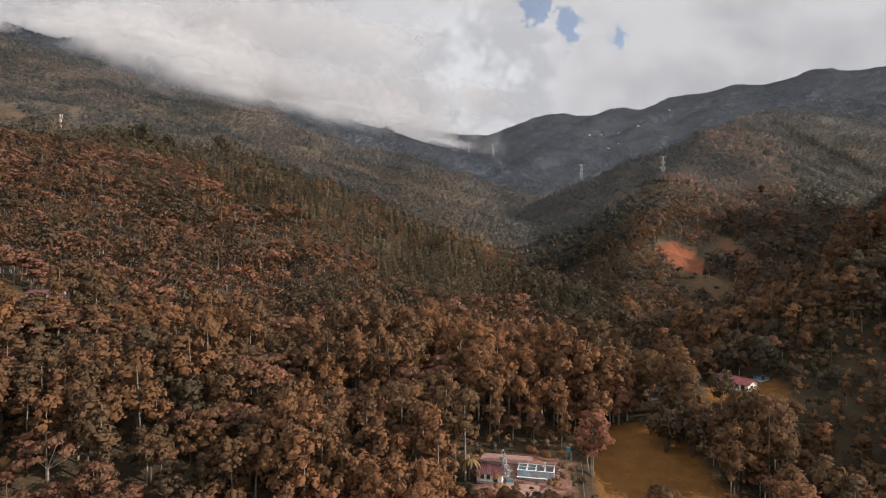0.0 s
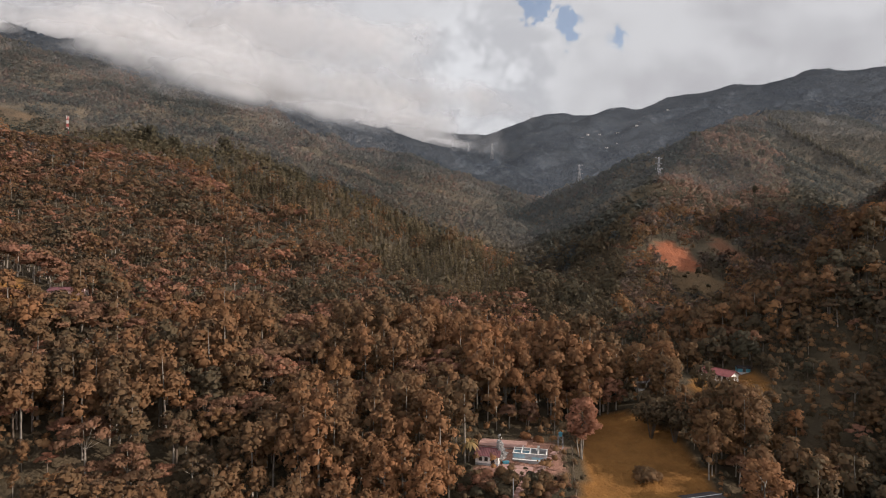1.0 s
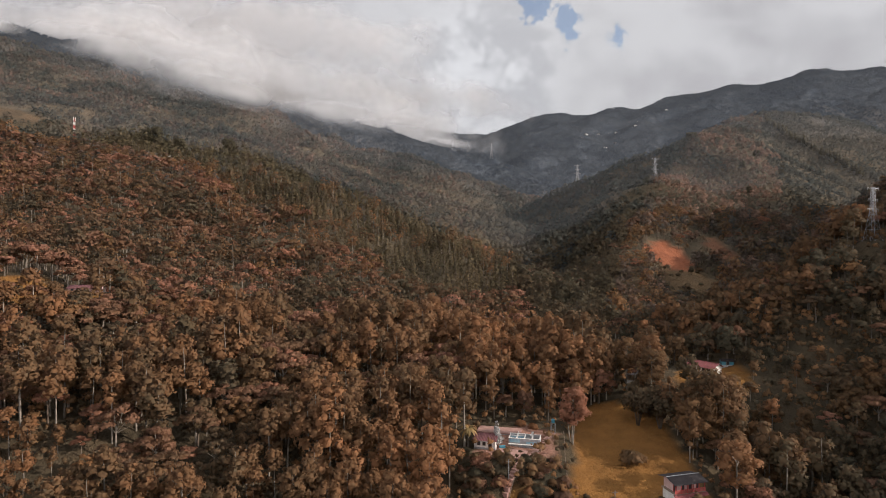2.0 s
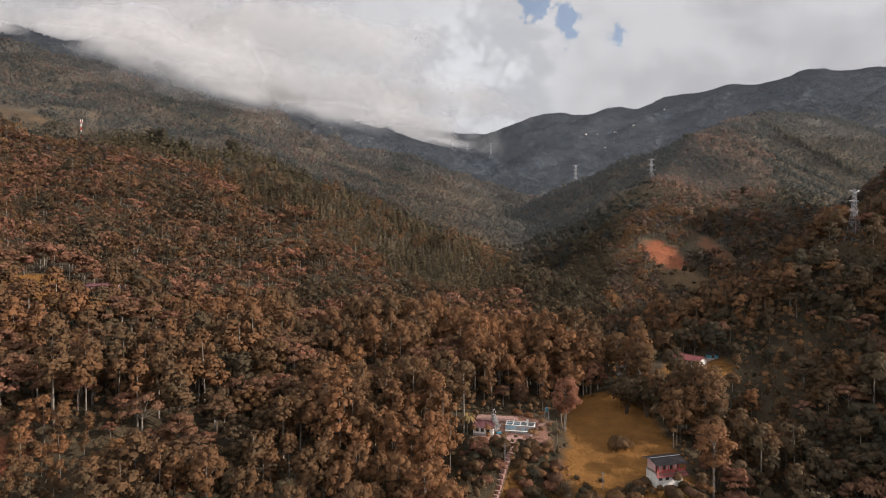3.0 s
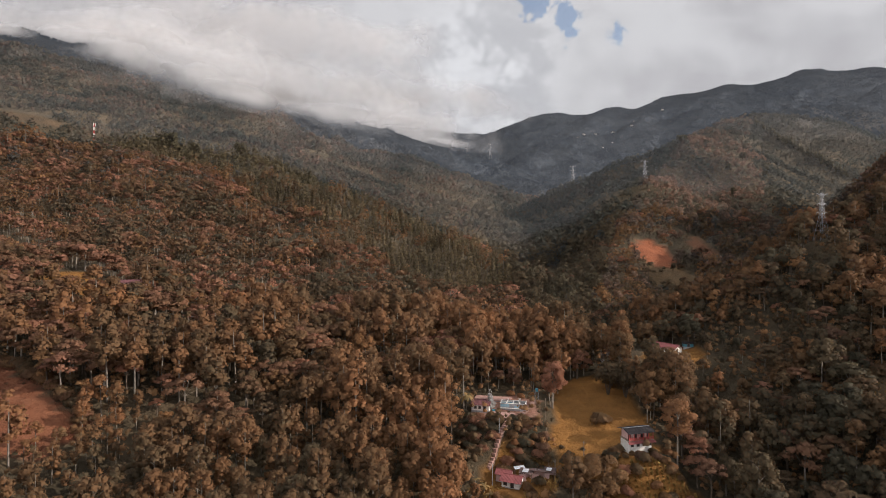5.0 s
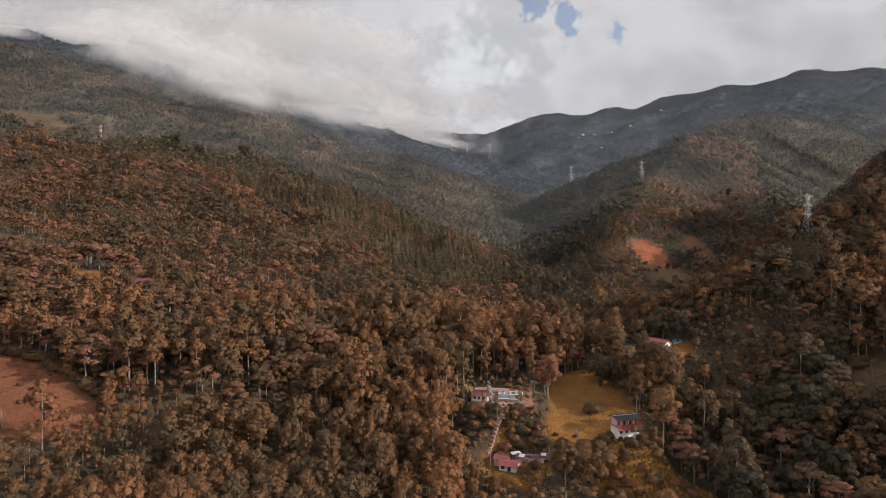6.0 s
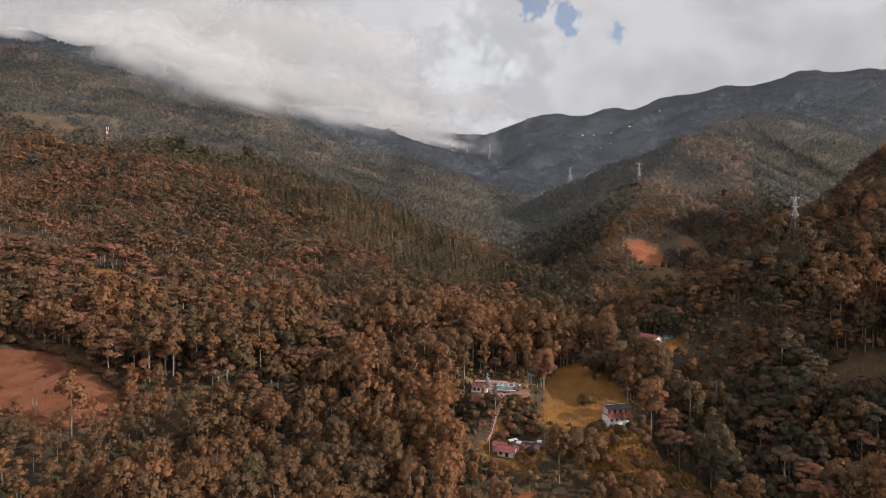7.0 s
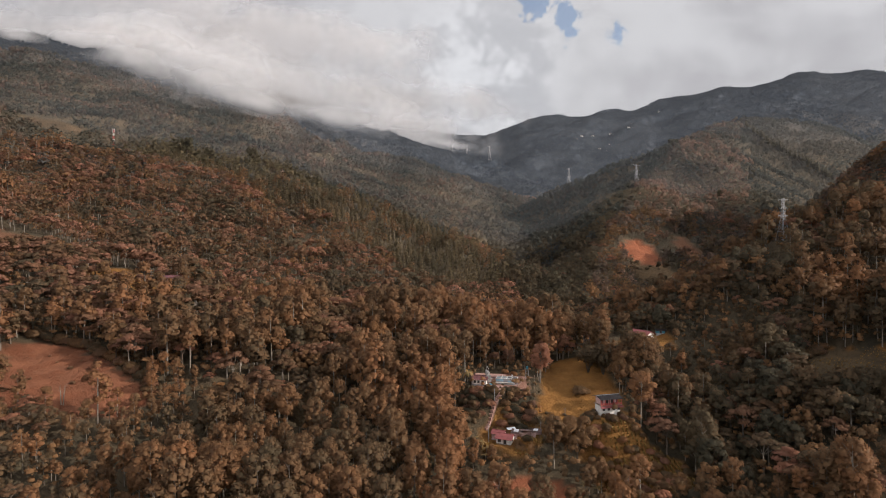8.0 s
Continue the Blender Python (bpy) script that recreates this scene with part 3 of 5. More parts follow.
def far_plants(name, label, kind, spots, leaves, size, level, lobes_kept, models=6, trunk=True, swell=1.0, core=0.0, close=0.0):
    """One joined stand of trees of a kind at rows of (x, y, size, turn, tint)."""
    rng = np.random.default_rng(len(name) * 31 + ord(kind[0]))
    made = []
    for i in range(models):
        lobes, limbs = PLANS[kind](rng, HEIGHTS[kind])
        if lobes_kept < len(lobes):
            keep = rng.choice(len(lobes), lobes_kept, replace=False)
            grow = swell * (len(lobes) / lobes_kept) ** 0.33
            lobes = [(*lobes[q][:3], *(grow * r for r in lobes[q][3:])) for q in keep]
        made.append((foliage(lobes, leaves, size, level, rng, core=core, half=True), tube(limbs[0][0], [1.2 * r for r in limbs[0][1]], 3)))
    spots = np.asarray(spots, float)
    z = land(spots[:, 0], spots[:, 1])
    for which, mat, title in ((0, M[kind], name), (1, M[BARKS[kind]], name + "_stems")):
        if which and not trunk:
            continue
        vs, fs, ts, ns, base = [], [], [], [], 0
        for k in range(models):
            rows = np.arange(k, len(spots), models)
            v, f = made[k][which][:2]
            s, a = spots[rows, 2][:, None], np.radians(spots[rows, 3])[:, None]
            x = (v[None, :, 0] * np.cos(a) - v[None, :, 1] * np.sin(a)) * s + spots[rows, 0][:, None]
            y = (v[None, :, 0] * np.sin(a) + v[None, :, 1] * np.cos(a)) * s + spots[rows, 1][:, None]
            w = v[None, :, 2] * s + z[rows][:, None]
            vs.append(np.stack([x, y, w], -1).reshape(-1, 3))
            fs.append((f[None] + (np.arange(len(rows)) * len(v))[:, None, None] + base).reshape(-1, 3))
            ts.append(np.repeat(spots[rows, 4], len(v)))
            if not which:
                n = made[k][0][2]
                turned = np.stack([n[None, :, 0] * np.cos(a) - n[None, :, 1] * np.sin(a), n[None, :, 0] * np.sin(a) + n[None, :, 1] * np.cos(a), np.repeat(n[None, :, 2], len(rows), 0)], -1)
                if close:
                    # a closed canopy takes the light as the hillside does
                    turned = (1 - close) * turned + close * lie(spots[rows, 0], spots[rows, 1])[:, None, :]
                    turned /= np.linalg.norm(turned, axis=-1)[..., None]
                ns.append(turned.reshape(-1, 3))
            base += len(rows) * len(v)
        me = mesh_of(title, np.concatenate(vs), np.concatenate(fs), mat, np.concatenate(ts), None if which else np.concatenate(ns))
        tagged(new(title, me), label if not which else "pale and dark bare stems under the crowns of the stand", "forest", kind="stuff")


# plan circles kept free of sown trees: x, y, radius
BUILT = [(58, 104, 9), (50, 103, 8), (45, 106, 7), (52, 95, 7), (40, 94, 6), (40, 101, 5), (26, 104, 6), (32, 111, 5), (37, 106, 5), (20, 132, 9), (11, 136, 9), (13, 127, 7), (18, 105, 8), (27, 110, 7), (95, 176, 10), (88, 180, 8), (103, 179, 7), (-175, 203, 8), (-162, 214, 8), (30, 134, 7), (27, 163, 6), (10, 158, 6), (61, 117, 9), (61, 108, 7), (98, 187, 9), (19, 115, 9), (28, 119, 9), (-161, 230, 6), (-124, 214, 4), (38, 151, 7), (33, 140, 6), (70, 127, 6), (-305, 596, 12), (202, 242, 6), (197, 231, 8), (222, 468, 12), (217, 457, 9), (229, 476, 10), (39, 131, 8), (73, 131, 7), (46, 112, 9), (37, 108, 6), (36, 140, 7), (44, 101, 9), (-140, 206, 6), (58, 158, 6)]


def open_slopes():
    """A fan of sight lines up the valley: how far below the open line of sight each distance lies."""
    bearing = np.radians(np.linspace(-50, 50, 501))
    reach = np.concatenate([np.arange(60, 1300, 5.0), np.arange(1300, 3000, 10.0)])
    x, y = reach[None] * np.sin(bearing)[:, None], -40 + reach[None] * np.cos(bearing)[:, None]
    slope = (land(x, y) - 72) / reach[None]
    return bearing, reach, np.maximum.accumulate(slope, axis=1)


FAN = open_slopes()


def overlooks(x, y, rise):
    """Whether a plant of this height on the slope can be seen from the open valley."""
    d = np.hypot(x, y + 40)
    i = np.clip(np.round((np.degrees(np.arctan2(x, y + 40)) + 50) * 5), 0, 500).astype(int)
    j = np.clip(np.searchsorted(FAN[1], d) - 2, 0, len(FAN[1]) - 1)
    return (land(x, y) + rise - 72) / d > FAN[2][i, j]


def sow(y0, y1, pitch, seed, built=True):
    """Places for trees on a shaken grid of the plan, within the wedge of valley that is open to the south."""
    rng = np.random.default_rng(seed)
    reach = 0.80 * (y1 + 100) + 75
    gx, gy = np.meshgrid(np.arange(-reach, reach, pitch), np.arange(y0, y1, pitch * 0.9))
    gx = gx + (np.arange(gx.shape[0]) % 2)[:, None] * pitch / 2
    x = (gx + rng.uniform(-0.38, 0.38, gx.shape) * pitch).ravel()
    y = (gy + rng.uniform(-0.38, 0.38, gx.shape) * pitch).ravel()
    ok = (x > -0.80 * (y + 100) - 25) & (x < 0.80 * (y + 100) + 60)
    for o in CLEAR:
        ok &= ~inside(x, y, o)
    for bx, by, r in BUILT if built else [(61, 117, 7), (98, 188, 8), (18, 117, 6), (28, 120, 7), (-161, 230, 8)]:
        ok &= np.hypot(x - bx, y - by) > r
    # gaps where gullies break the canopy
    ok &= lattice(x / 17, y / 17, 51) + 0.55 * lattice(x / 45, y / 45, 52) > -0.95
    if y0 > 500:
        ok &= land(x, y + 14) > land(x, y) - 3.0
    x, y = x[ok], y[ok]
    if y0 > 260:
        # only the slopes that lie open to the valley carry their canopy
        ok = overlooks(x, y, 16.0 if y0 < 1000 else 12.0)
        x, y = x[ok], y[ok]
    return x, y, rng


def away_from(x, y, line):
    best = np.full(x.shape, 1e9)
    for (ax, ay, _), (bx, by, _) in zip(line, line[1:]):
        dx, dy = bx - ax, by - ay
        s = np.clip(((x - ax) * dx + (y - ay) * dy) / (dx * dx + dy * dy), 0, 1)
        best = np.minimum(best, np.hypot(x - ax - s * dx, y - ay - s * dy))
    return best


def kinds_at(x, y, rng):
    """The kind of tree for each place: gum in the lower left stand, layered trees above it, pines along the spur, mixed woods elsewhere."""
    u = rng.uniform(0, 1, x.shape)
    patch = lattice(x / 40, y / 40, 31)
    edge = 12 * lattice(x / 25, y / 25, 32)
    deep = 0.5 + 0.5 * lattice(x / 75, y / 75, 33)
    u = np.clip(u * (0.55 + 0.75 * deep), 0, 1)
    kind = np.where(u < 0.55, "broad", np.where(u < 0.80, "shade", np.where(u < 0.9, "gum", "pink")))
    left = x < 60 - 0.02 * (y - 150)
    gum = left & (x + edge > -128 + 0.15 * (y - 100)) & (y + edge < 262 + 0.2 * x)
    kind = np.where(left & ~gum, np.where(u < 0.50, "shade", np.where(u < 0.74, "broad", np.where(u < 0.86, "pink", "gum"))), kind)
    drift = lattice(x / 30, y / 30, 36)
    kind = np.where(gum & (u < 0.93) & (drift > -0.55), "gum", np.where(gum, np.where(u < 0.45, "shade", np.where(u < 0.9, "broad", "pink")), kind))
    pine = left & (away_from(x, y, LEFT_SPUR[2:]) < 74 + edge * 2) & (y > 385) & (x < 55)
    kind = np.where(pine & (u < 0.9), "pine", kind)
    # far hill: dark green woods stand in for shade on its flank; sunny side: rusty scrub and trees
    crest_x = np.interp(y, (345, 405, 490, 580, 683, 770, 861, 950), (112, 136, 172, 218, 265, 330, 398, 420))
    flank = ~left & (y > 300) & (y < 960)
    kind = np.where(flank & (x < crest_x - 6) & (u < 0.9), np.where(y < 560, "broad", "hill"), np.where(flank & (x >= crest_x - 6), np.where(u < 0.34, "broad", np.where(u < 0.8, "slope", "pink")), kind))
    # gums mostly out of view, put here to shade the east meadow
    kind = np.where((x > 167) & (y < 165), "gum", kind)
    right_gum = ~left & (y < 260) & (patch > -0.25)
    kind = np.where(right_gum & (u < 0.7), "gum", kind)
    return kind


def grow():
    x, y, rng = sow(46, 265, 6.9, 11)
    kind = kinds_at(x, y, rng)
    size = rng.uniform(0.74, 1.34, x.shape) * (1.06 + 0.3 * lattice(x / 28, y / 28, 53)) * np.where(x > 55, 0.88, 1.0) * np.where((x > 30) & (x < 100) & (y < 84), 0.6, 1.0)
    # gums past x = 167 are enlarged to lengthen their shade on the meadow
    size = size * 0.96 * np.where((x > 167) & (y < 165), 1.35, 1.0) * np.where((x < -85) & (y < 94), 0.66, 1.0) * np.where((x < -88) & (x > -120) & (y >= 94) & (y < 128), 0.55, 1.0) * np.where((x > 108) & (x < 150) & (y > 160) & (y < 196), 0.6, 1.0) * np.where((x > 115) & (y < 84), 0.6, 1.0) * np.where((x > 68) & (x < 122) & (y > 138) & (y < 172), 0.72, 1.0) * np.where((x > 2) & (x < 30) & (y > 82) & (y < 110), 0.45, 1.0)
    # trees right of x = 75 are tinted darker in place of hill shade
    rows = np.stack([x, y, size, rng.uniform(0, 360, x.shape), np.clip(np.where(x > 75, 0.34, 0.52) + 0.4 * lattice(x / 30, y / 30, 41) + rng.normal(0, np.where(x > 75, 0.27, 0.16)), 0, 1)], 1)
    limits = {"gum": 260, "shade": 130, "broad": 200, "pink": 50, "pine": 0}
    leaves = {"gum": 1450, "shade": 1000, "broad": 1200, "pink": 900}
    for k in ("gum", "shade", "broad", "pink"):
        mine = rows[kind == k]
        order = np.argsort(np.hypot(mine[:, 0] - 15, mine[:, 1] + 40))
        near_trees(k, mine[order[:limits[k]]], tree_models(k, 7, leaves[k], {"gum": 0.31, "broad": 0.38}.get(k, 0.35)))
        rest = mine[order[limits[k]:]]
        if len(rest):
            far_plants(NAMES[k] + "_stand", "dense stand of trees filling the lower slope: " + NAMES[k].replace("_", " "), k, rest, 440 if k == "gum" else 380, 0.48, 1, 11 if k == "gum" else 8, swell=1.0, core=0.6)
    # undergrowth along the lower woods and round the clearings
    x, y, rng = sow(60, 250, 4.6, 21, False)
    low = ((x > -60) & (x < 230)) | ((x > -230) & (y < 175) & (x < -95)) | ((x > -190) & (y < 118))
    x, y = x[low], y[low]
    rows = np.stack([x, y, rng.uniform(0.25, 0.54, x.shape), rng.uniform(0, 360, x.shape), np.clip(rng.normal(0.6, 0.25, x.shape), 0, 1)], 1)
    far_plants("undergrowth", "tangled shrubs and saplings under the trees", "broad", rows, 30, 0.9, 1, 2, trunk=False, core=0.7)
    x, y, rng = sow(265, 560, 6.6, 12)
    kind = kinds_at(x, y, rng)
    rows = np.stack([x, y, rng.uniform(0.62, 1.3, x.shape) * (1 + 0.28 * lattice(x / 30, y / 30, 54)), rng.uniform(0, 360, x.shape),
                     np.clip(0.5 + 0.35 * lattice(x / 30, y / 30, 42) + rng.normal(0, 0.22, x.shape), 0, 1)], 1)
    # the flank's shade is put into a darker tint
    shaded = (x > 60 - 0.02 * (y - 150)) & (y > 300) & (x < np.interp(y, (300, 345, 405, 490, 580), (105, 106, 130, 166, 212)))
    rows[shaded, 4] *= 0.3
    # farther up, more trees take the greyed leaves that stand in for haze
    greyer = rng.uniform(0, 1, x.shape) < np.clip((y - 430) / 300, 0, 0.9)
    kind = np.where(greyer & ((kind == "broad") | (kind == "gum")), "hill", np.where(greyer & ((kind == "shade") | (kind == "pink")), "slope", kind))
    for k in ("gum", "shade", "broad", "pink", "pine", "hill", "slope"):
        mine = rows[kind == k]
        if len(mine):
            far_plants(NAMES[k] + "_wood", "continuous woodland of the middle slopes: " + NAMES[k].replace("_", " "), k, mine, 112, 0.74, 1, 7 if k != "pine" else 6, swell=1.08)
    x, y, rng = sow(560, 1120, 7.4, 13)
    kind = kinds_at(x, y, rng)
    rows = np.stack([x, y, rng.uniform(0.5, 1.1, x.shape) * (1 + 0.3 * lattice(x / 40, y / 40, 55)), rng.uniform(0, 360, x.shape), np.clip(0.45 + 0.55 * lattice(x / 70, y / 90, 43) + 0.25 * lattice(x / 22, y / 30, 45) + rng.normal(0, 0.09, x.shape), 0, 1)], 1)
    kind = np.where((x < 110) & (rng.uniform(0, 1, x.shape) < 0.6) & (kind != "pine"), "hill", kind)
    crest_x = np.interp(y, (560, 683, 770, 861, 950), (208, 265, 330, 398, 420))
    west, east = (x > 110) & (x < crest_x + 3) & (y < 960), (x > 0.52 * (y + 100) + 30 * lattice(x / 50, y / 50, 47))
    # the far right slope gets dark leaves in place of a ridge's shadow
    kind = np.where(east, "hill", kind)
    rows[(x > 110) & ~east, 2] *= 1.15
    # west flank tinted darker to imitate its shade
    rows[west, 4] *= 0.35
    # sunny side lightened by tint: grassland and rust-coloured scrub below the hill's crest
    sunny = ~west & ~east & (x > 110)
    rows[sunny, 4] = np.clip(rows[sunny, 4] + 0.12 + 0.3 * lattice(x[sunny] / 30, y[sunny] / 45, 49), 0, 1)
    # tint lowered here too, as painted shade
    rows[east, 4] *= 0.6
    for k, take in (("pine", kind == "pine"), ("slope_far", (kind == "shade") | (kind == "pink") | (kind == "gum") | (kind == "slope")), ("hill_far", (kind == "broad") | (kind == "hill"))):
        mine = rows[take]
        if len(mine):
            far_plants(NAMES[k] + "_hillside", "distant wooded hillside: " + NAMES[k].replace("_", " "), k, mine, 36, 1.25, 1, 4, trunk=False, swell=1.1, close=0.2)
    # bluish far leaves stand in for aerial haze on the mountains
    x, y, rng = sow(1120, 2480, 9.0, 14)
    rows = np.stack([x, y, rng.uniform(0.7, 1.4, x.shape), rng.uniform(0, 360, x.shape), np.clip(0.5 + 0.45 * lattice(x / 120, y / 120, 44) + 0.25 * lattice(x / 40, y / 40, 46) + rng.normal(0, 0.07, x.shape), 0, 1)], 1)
    far_plants("mountain_forest", "forest on the far mountain ranges, its leaf colour blued for haze", "far", rows * np.array((1, 1, 0.95, 1, 1)), 7, 3.0, 1, 1, trunk=False, close=0.88)


grow()

# ------------------------------------------------------------------ buildings and other made things
def part(name, bm, mat, parent, label=""):
    """Links a bmesh as one mesh object under a thing or a part."""
    me = bpy.data.meshes.new(name)
    bm.to_mesh(me)
    bm.free()
    me.materials.append(mat)
    ob = new(name, me)
    ob.parent = parent
    return tagged(ob, label)


def block(x0, x1, y0, y1, z0, z1, bevel=0.0):
    bm = bmesh.new()
    bmesh.ops.create_cube(bm, size=1, matrix=Matrix.Translation(((x0 + x1) / 2, (y0 + y1) / 2, (z0 + z1) / 2)) @ Matrix.Diagonal((x1 - x0, y1 - y0, z1 - z0, 1)))
    if bevel:
        bmesh.ops.bevel(bm, geom=bm.edges[:], offset=bevel, segments=1, affect="EDGES")
    return bm


def rod(bm, a, b, r, sides=6, r2=None):
    """Adds a round bar from a to b."""
    a, b = Vector(a), Vector(b)
    m = Matrix.Translation((a + b) / 2) @ (b - a).to_track_quat("Z", "Y").to_matrix().to_4x4()
    bmesh.ops.create_cone(bm, cap_ends=True, segments=sides, radius1=r, radius2=r if r2 is None else r2, depth=(b - a).length, matrix=m)
    return bm


def slab(corners, thick):
    """A flat sheet with thickness from corners in order."""
    bm = bmesh.new()
    low = [bm.verts.new((x, y, z - thick)) for x, y, z in corners]
    high = [bm.verts.new(c) for c in corners]
    n = len(corners)
    bm.faces.new(high)
    bm.faces.new(low[::-1])
    for i in range(n):
        bm.faces.new((low[i], low[(i + 1) % n], high[(i + 1) % n], high[i]))
    bmesh.ops.recalc_face_normals(bm, faces=bm.faces[:])
    return bm


def ribbed(x0, x1, ya, za, yb, zb, thick=0.05, pitch=0.45):
    """A folded sheet roof running down from (ya, za) to (yb, zb), its ribs along the fall, in one piece."""
    n = max(2, 2 * round((x1 - x0) / pitch))
    bm = bmesh.new()
    rows = []
    for y, z in ((ya, za), (yb, zb)):
        for drop in (0.0, thick):
            rows.append([bm.verts.new((x0 + (x1 - x0) * i / n, y, z - drop + (0.07 if i % 2 else 0.0))) for i in range(n + 1)])
    top_a, low_a, top_b, low_b = rows
    for i in range(n):
        bm.faces.new((top_a[i], top_a[i + 1], top_b[i + 1], top_b[i]))
        bm.faces.new((low_a[i + 1], low_a[i], low_b[i], low_b[i + 1]))
        bm.faces.new((top_a[i + 1], top_a[i], low_a[i], low_a[i + 1]))
        bm.faces.new((top_b[i], top_b[i + 1], low_b[i + 1], low_b[i]))
    for i in (0, n):
        bm.faces.new((top_a[i], top_b[i], low_b[i], low_a[i]))
    bmesh.ops.recalc_face_normals(bm, faces=bm.faces[:])
    return bm


def house_body(L, W, H, R):
    """Walls with gable ends along x."""
    bm = bmesh.new()
    ends = []
    for x in (-L / 2, L / 2):
        ends.append([bm.verts.new(p) for p in ((x, -W / 2, -1.2), (x, W / 2, -1.2), (x, W / 2, H), (x, 0, H + R), (x, -W / 2, H))])
    for i in range(5):
        bm.faces.new((ends[0][i], ends[0][(i + 1) % 5], ends[1][(i + 1) % 5], ends[1][i]))
    bm.faces.new(ends[0][::-1])
    bm.faces.new(ends[1])
    bmesh.ops.recalc_face_normals(bm, faces=bm.faces[:])
    return bm


def opening(parent, name, x, z, w, h, y, frame_mat, turn=0.0):
    """A window or door in a wall that faces -y (turn 90: faces +x): a frame round a dark recessed leaf."""
    bm = bmesh.new()
    t = 0.09
    for a0, a1, b0, b1 in ((-w / 2 - t, -w / 2, 0, h), (w / 2, w / 2 + t, 0, h), (-w / 2 - t, w / 2 + t, h, h + t), (-w / 2 - t, w / 2 + t, -t, 0)):
        bmesh.ops.create_cube(bm, size=1, matrix=Matrix.Translation(((a0 + a1) / 2, -0.03, (b0 + b1) / 2)) @ Matrix.Diagonal((a1 - a0, 0.1, b1 - b0, 1)))
    ob = part(name, bm, frame_mat, parent)
    ob.matrix_basis = pose(x if not turn else y, y if not turn else x, z, 0, 0, turn)
    part("pane" if name == "window" else "leaf", block(-w / 2, w / 2, -0.02, 0.03, 0, h), M["dark"], ob)
    return ob


def gable_house(name, label, x, y, turn, L, W, H, R, wall, roof, front, side=(), eave=0.45, group=""):
    """A one-storey house with a pitched sheet roof; front and side: rows of (kind, along, sill, width, height)."""
    ob = tagged(new(name), label, "house", group)
    ob.matrix_world = pose(x, y, float(land(x, y)), 0, 0, turn)
    part("wall", house_body(L, W, H, R), M[wall], ob)
    k = eave * R / (W / 2)
    part("roof", ribbed(-L / 2 - eave, L / 2 + eave, 0, H + R + 0.09, -W / 2 - eave, H - k + 0.09), M[roof], ob)
    part("roof", ribbed(-L / 2 - eave, L / 2 + eave, 0, H + R + 0.09, W / 2 + eave, H - k + 0.09), M[roof], ob)
    bm = bmesh.new()
    rod(bm, (-L / 2 - eave, 0, H + R + 0.1), (L / 2 + eave, 0, H + R + 0.1), 0.14, 6)
    part("ridge_cap", bm, M[roof], ob)
    part("plinth", block(-L / 2 - 0.04, L / 2 + 0.04, -W / 2 - 0.04, W / 2 + 0.04, -1.2, 0.25), M["plaster"], ob)
    for kind, a, s, w, h in front:
        opening(ob, kind, a, s, w, h, -W / 2, M["wood"])
    for kind, a, s, w, h in side:
        opening(ob, kind, a, s, w, h, L / 2, M["wood"], 90)
    return ob


gable_house("farmhouse", "long white farmhouse with red sheet roof on a lawn", 98, 189, -58, 10.5, 5.6, 2.7, 1.3, "white", "red_roof",
            [("window", -4, 0.9, 1.0, 1.1), ("door", -2.2, 0, 1.0, 2.0), ("window", -0.4, 0.9, 1.0, 1.1), ("window", 1.6, 0.9, 1.0, 1.1), ("door", 3.6, 0, 1.1, 2.1)],
            [("window", -0.6, 1.0, 1.0, 1.0)], 0.8)
gable_house("cottage", "small white cottage with weathered dark red roof in the yard", 12.4, 146, -16, 6.4, 5.2, 2.4, 1.2, "white", "dark_red_roof",
            [("window", -1.8, 0.9, 0.8, 1.0), ("window", -0.2, 0.9, 0.8, 1.0), ("door", 1.6, 0, 0.9, 1.9)], [("window", 0.2, 0.9, 0.8, 1.0)])
gable_house("red_roofed_house", "low white house under a dull red sheet roof", 19.6, 113.4, -24, 5.6, 4.4, 2.3, 1.1, "white", "red_roof",
            [("window", -1.6, 0.8, 1.1, 1.1), ("door", 0.6, 0, 1.0, 1.9)], [("window", 0.0, 0.9, 0.8, 0.9)], 0.7)
gable_house("rear_house", "small house with red roof behind the low white house", 17.6, 117.6, -24, 4.6, 3.4, 2.5, 0.9, "pink_wall", "red_roof", [("window", 0, 0.9, 0.9, 1.0)])
gable_house("long_house", "long low house with dark purple-brown roof on the knoll", -161, 231, 4, 14, 5.5, 2.3, 1.1, "pink_wall", "dark_red_roof",
            [("window", -5, 0.9, 1.0, 1.0), ("door", -2.5, 0, 1.0, 2.0), ("window", 0.5, 0.9, 1.0, 1.0), ("window", 4.5, 0.9, 1.0, 1.0)])
gable_house("hut", "tiny white hut among the trees", -124, 214, 10, 4, 3, 2.3, 0.8, "white", "tin", [("door", 0.4, 0, 0.8, 1.9)])
gable_house("barn", "dark low barn beside the wood", 73, 193, -8, 7, 4.5, 2.4, 1.0, "wood", "grey_roof", [("door", 0, 0, 1.6, 2.0)])
gable_house("blue_shed", "small dark teal shed behind the farmhouse", 110, 196, -10, 4.2, 3, 1.7, 0.5, "tank", "grey_roof", [("door", 0, 0, 0.9, 1.8)])
gable_house("hill_house", "small reddish house beside a dark tree on the crest", -303, 596, 10, 9, 6, 2.8, 1.5, "white", "red_roof", [("door", -1, 0, 1.0, 2.0), ("window", 2, 0.9, 1.1, 1.1)])


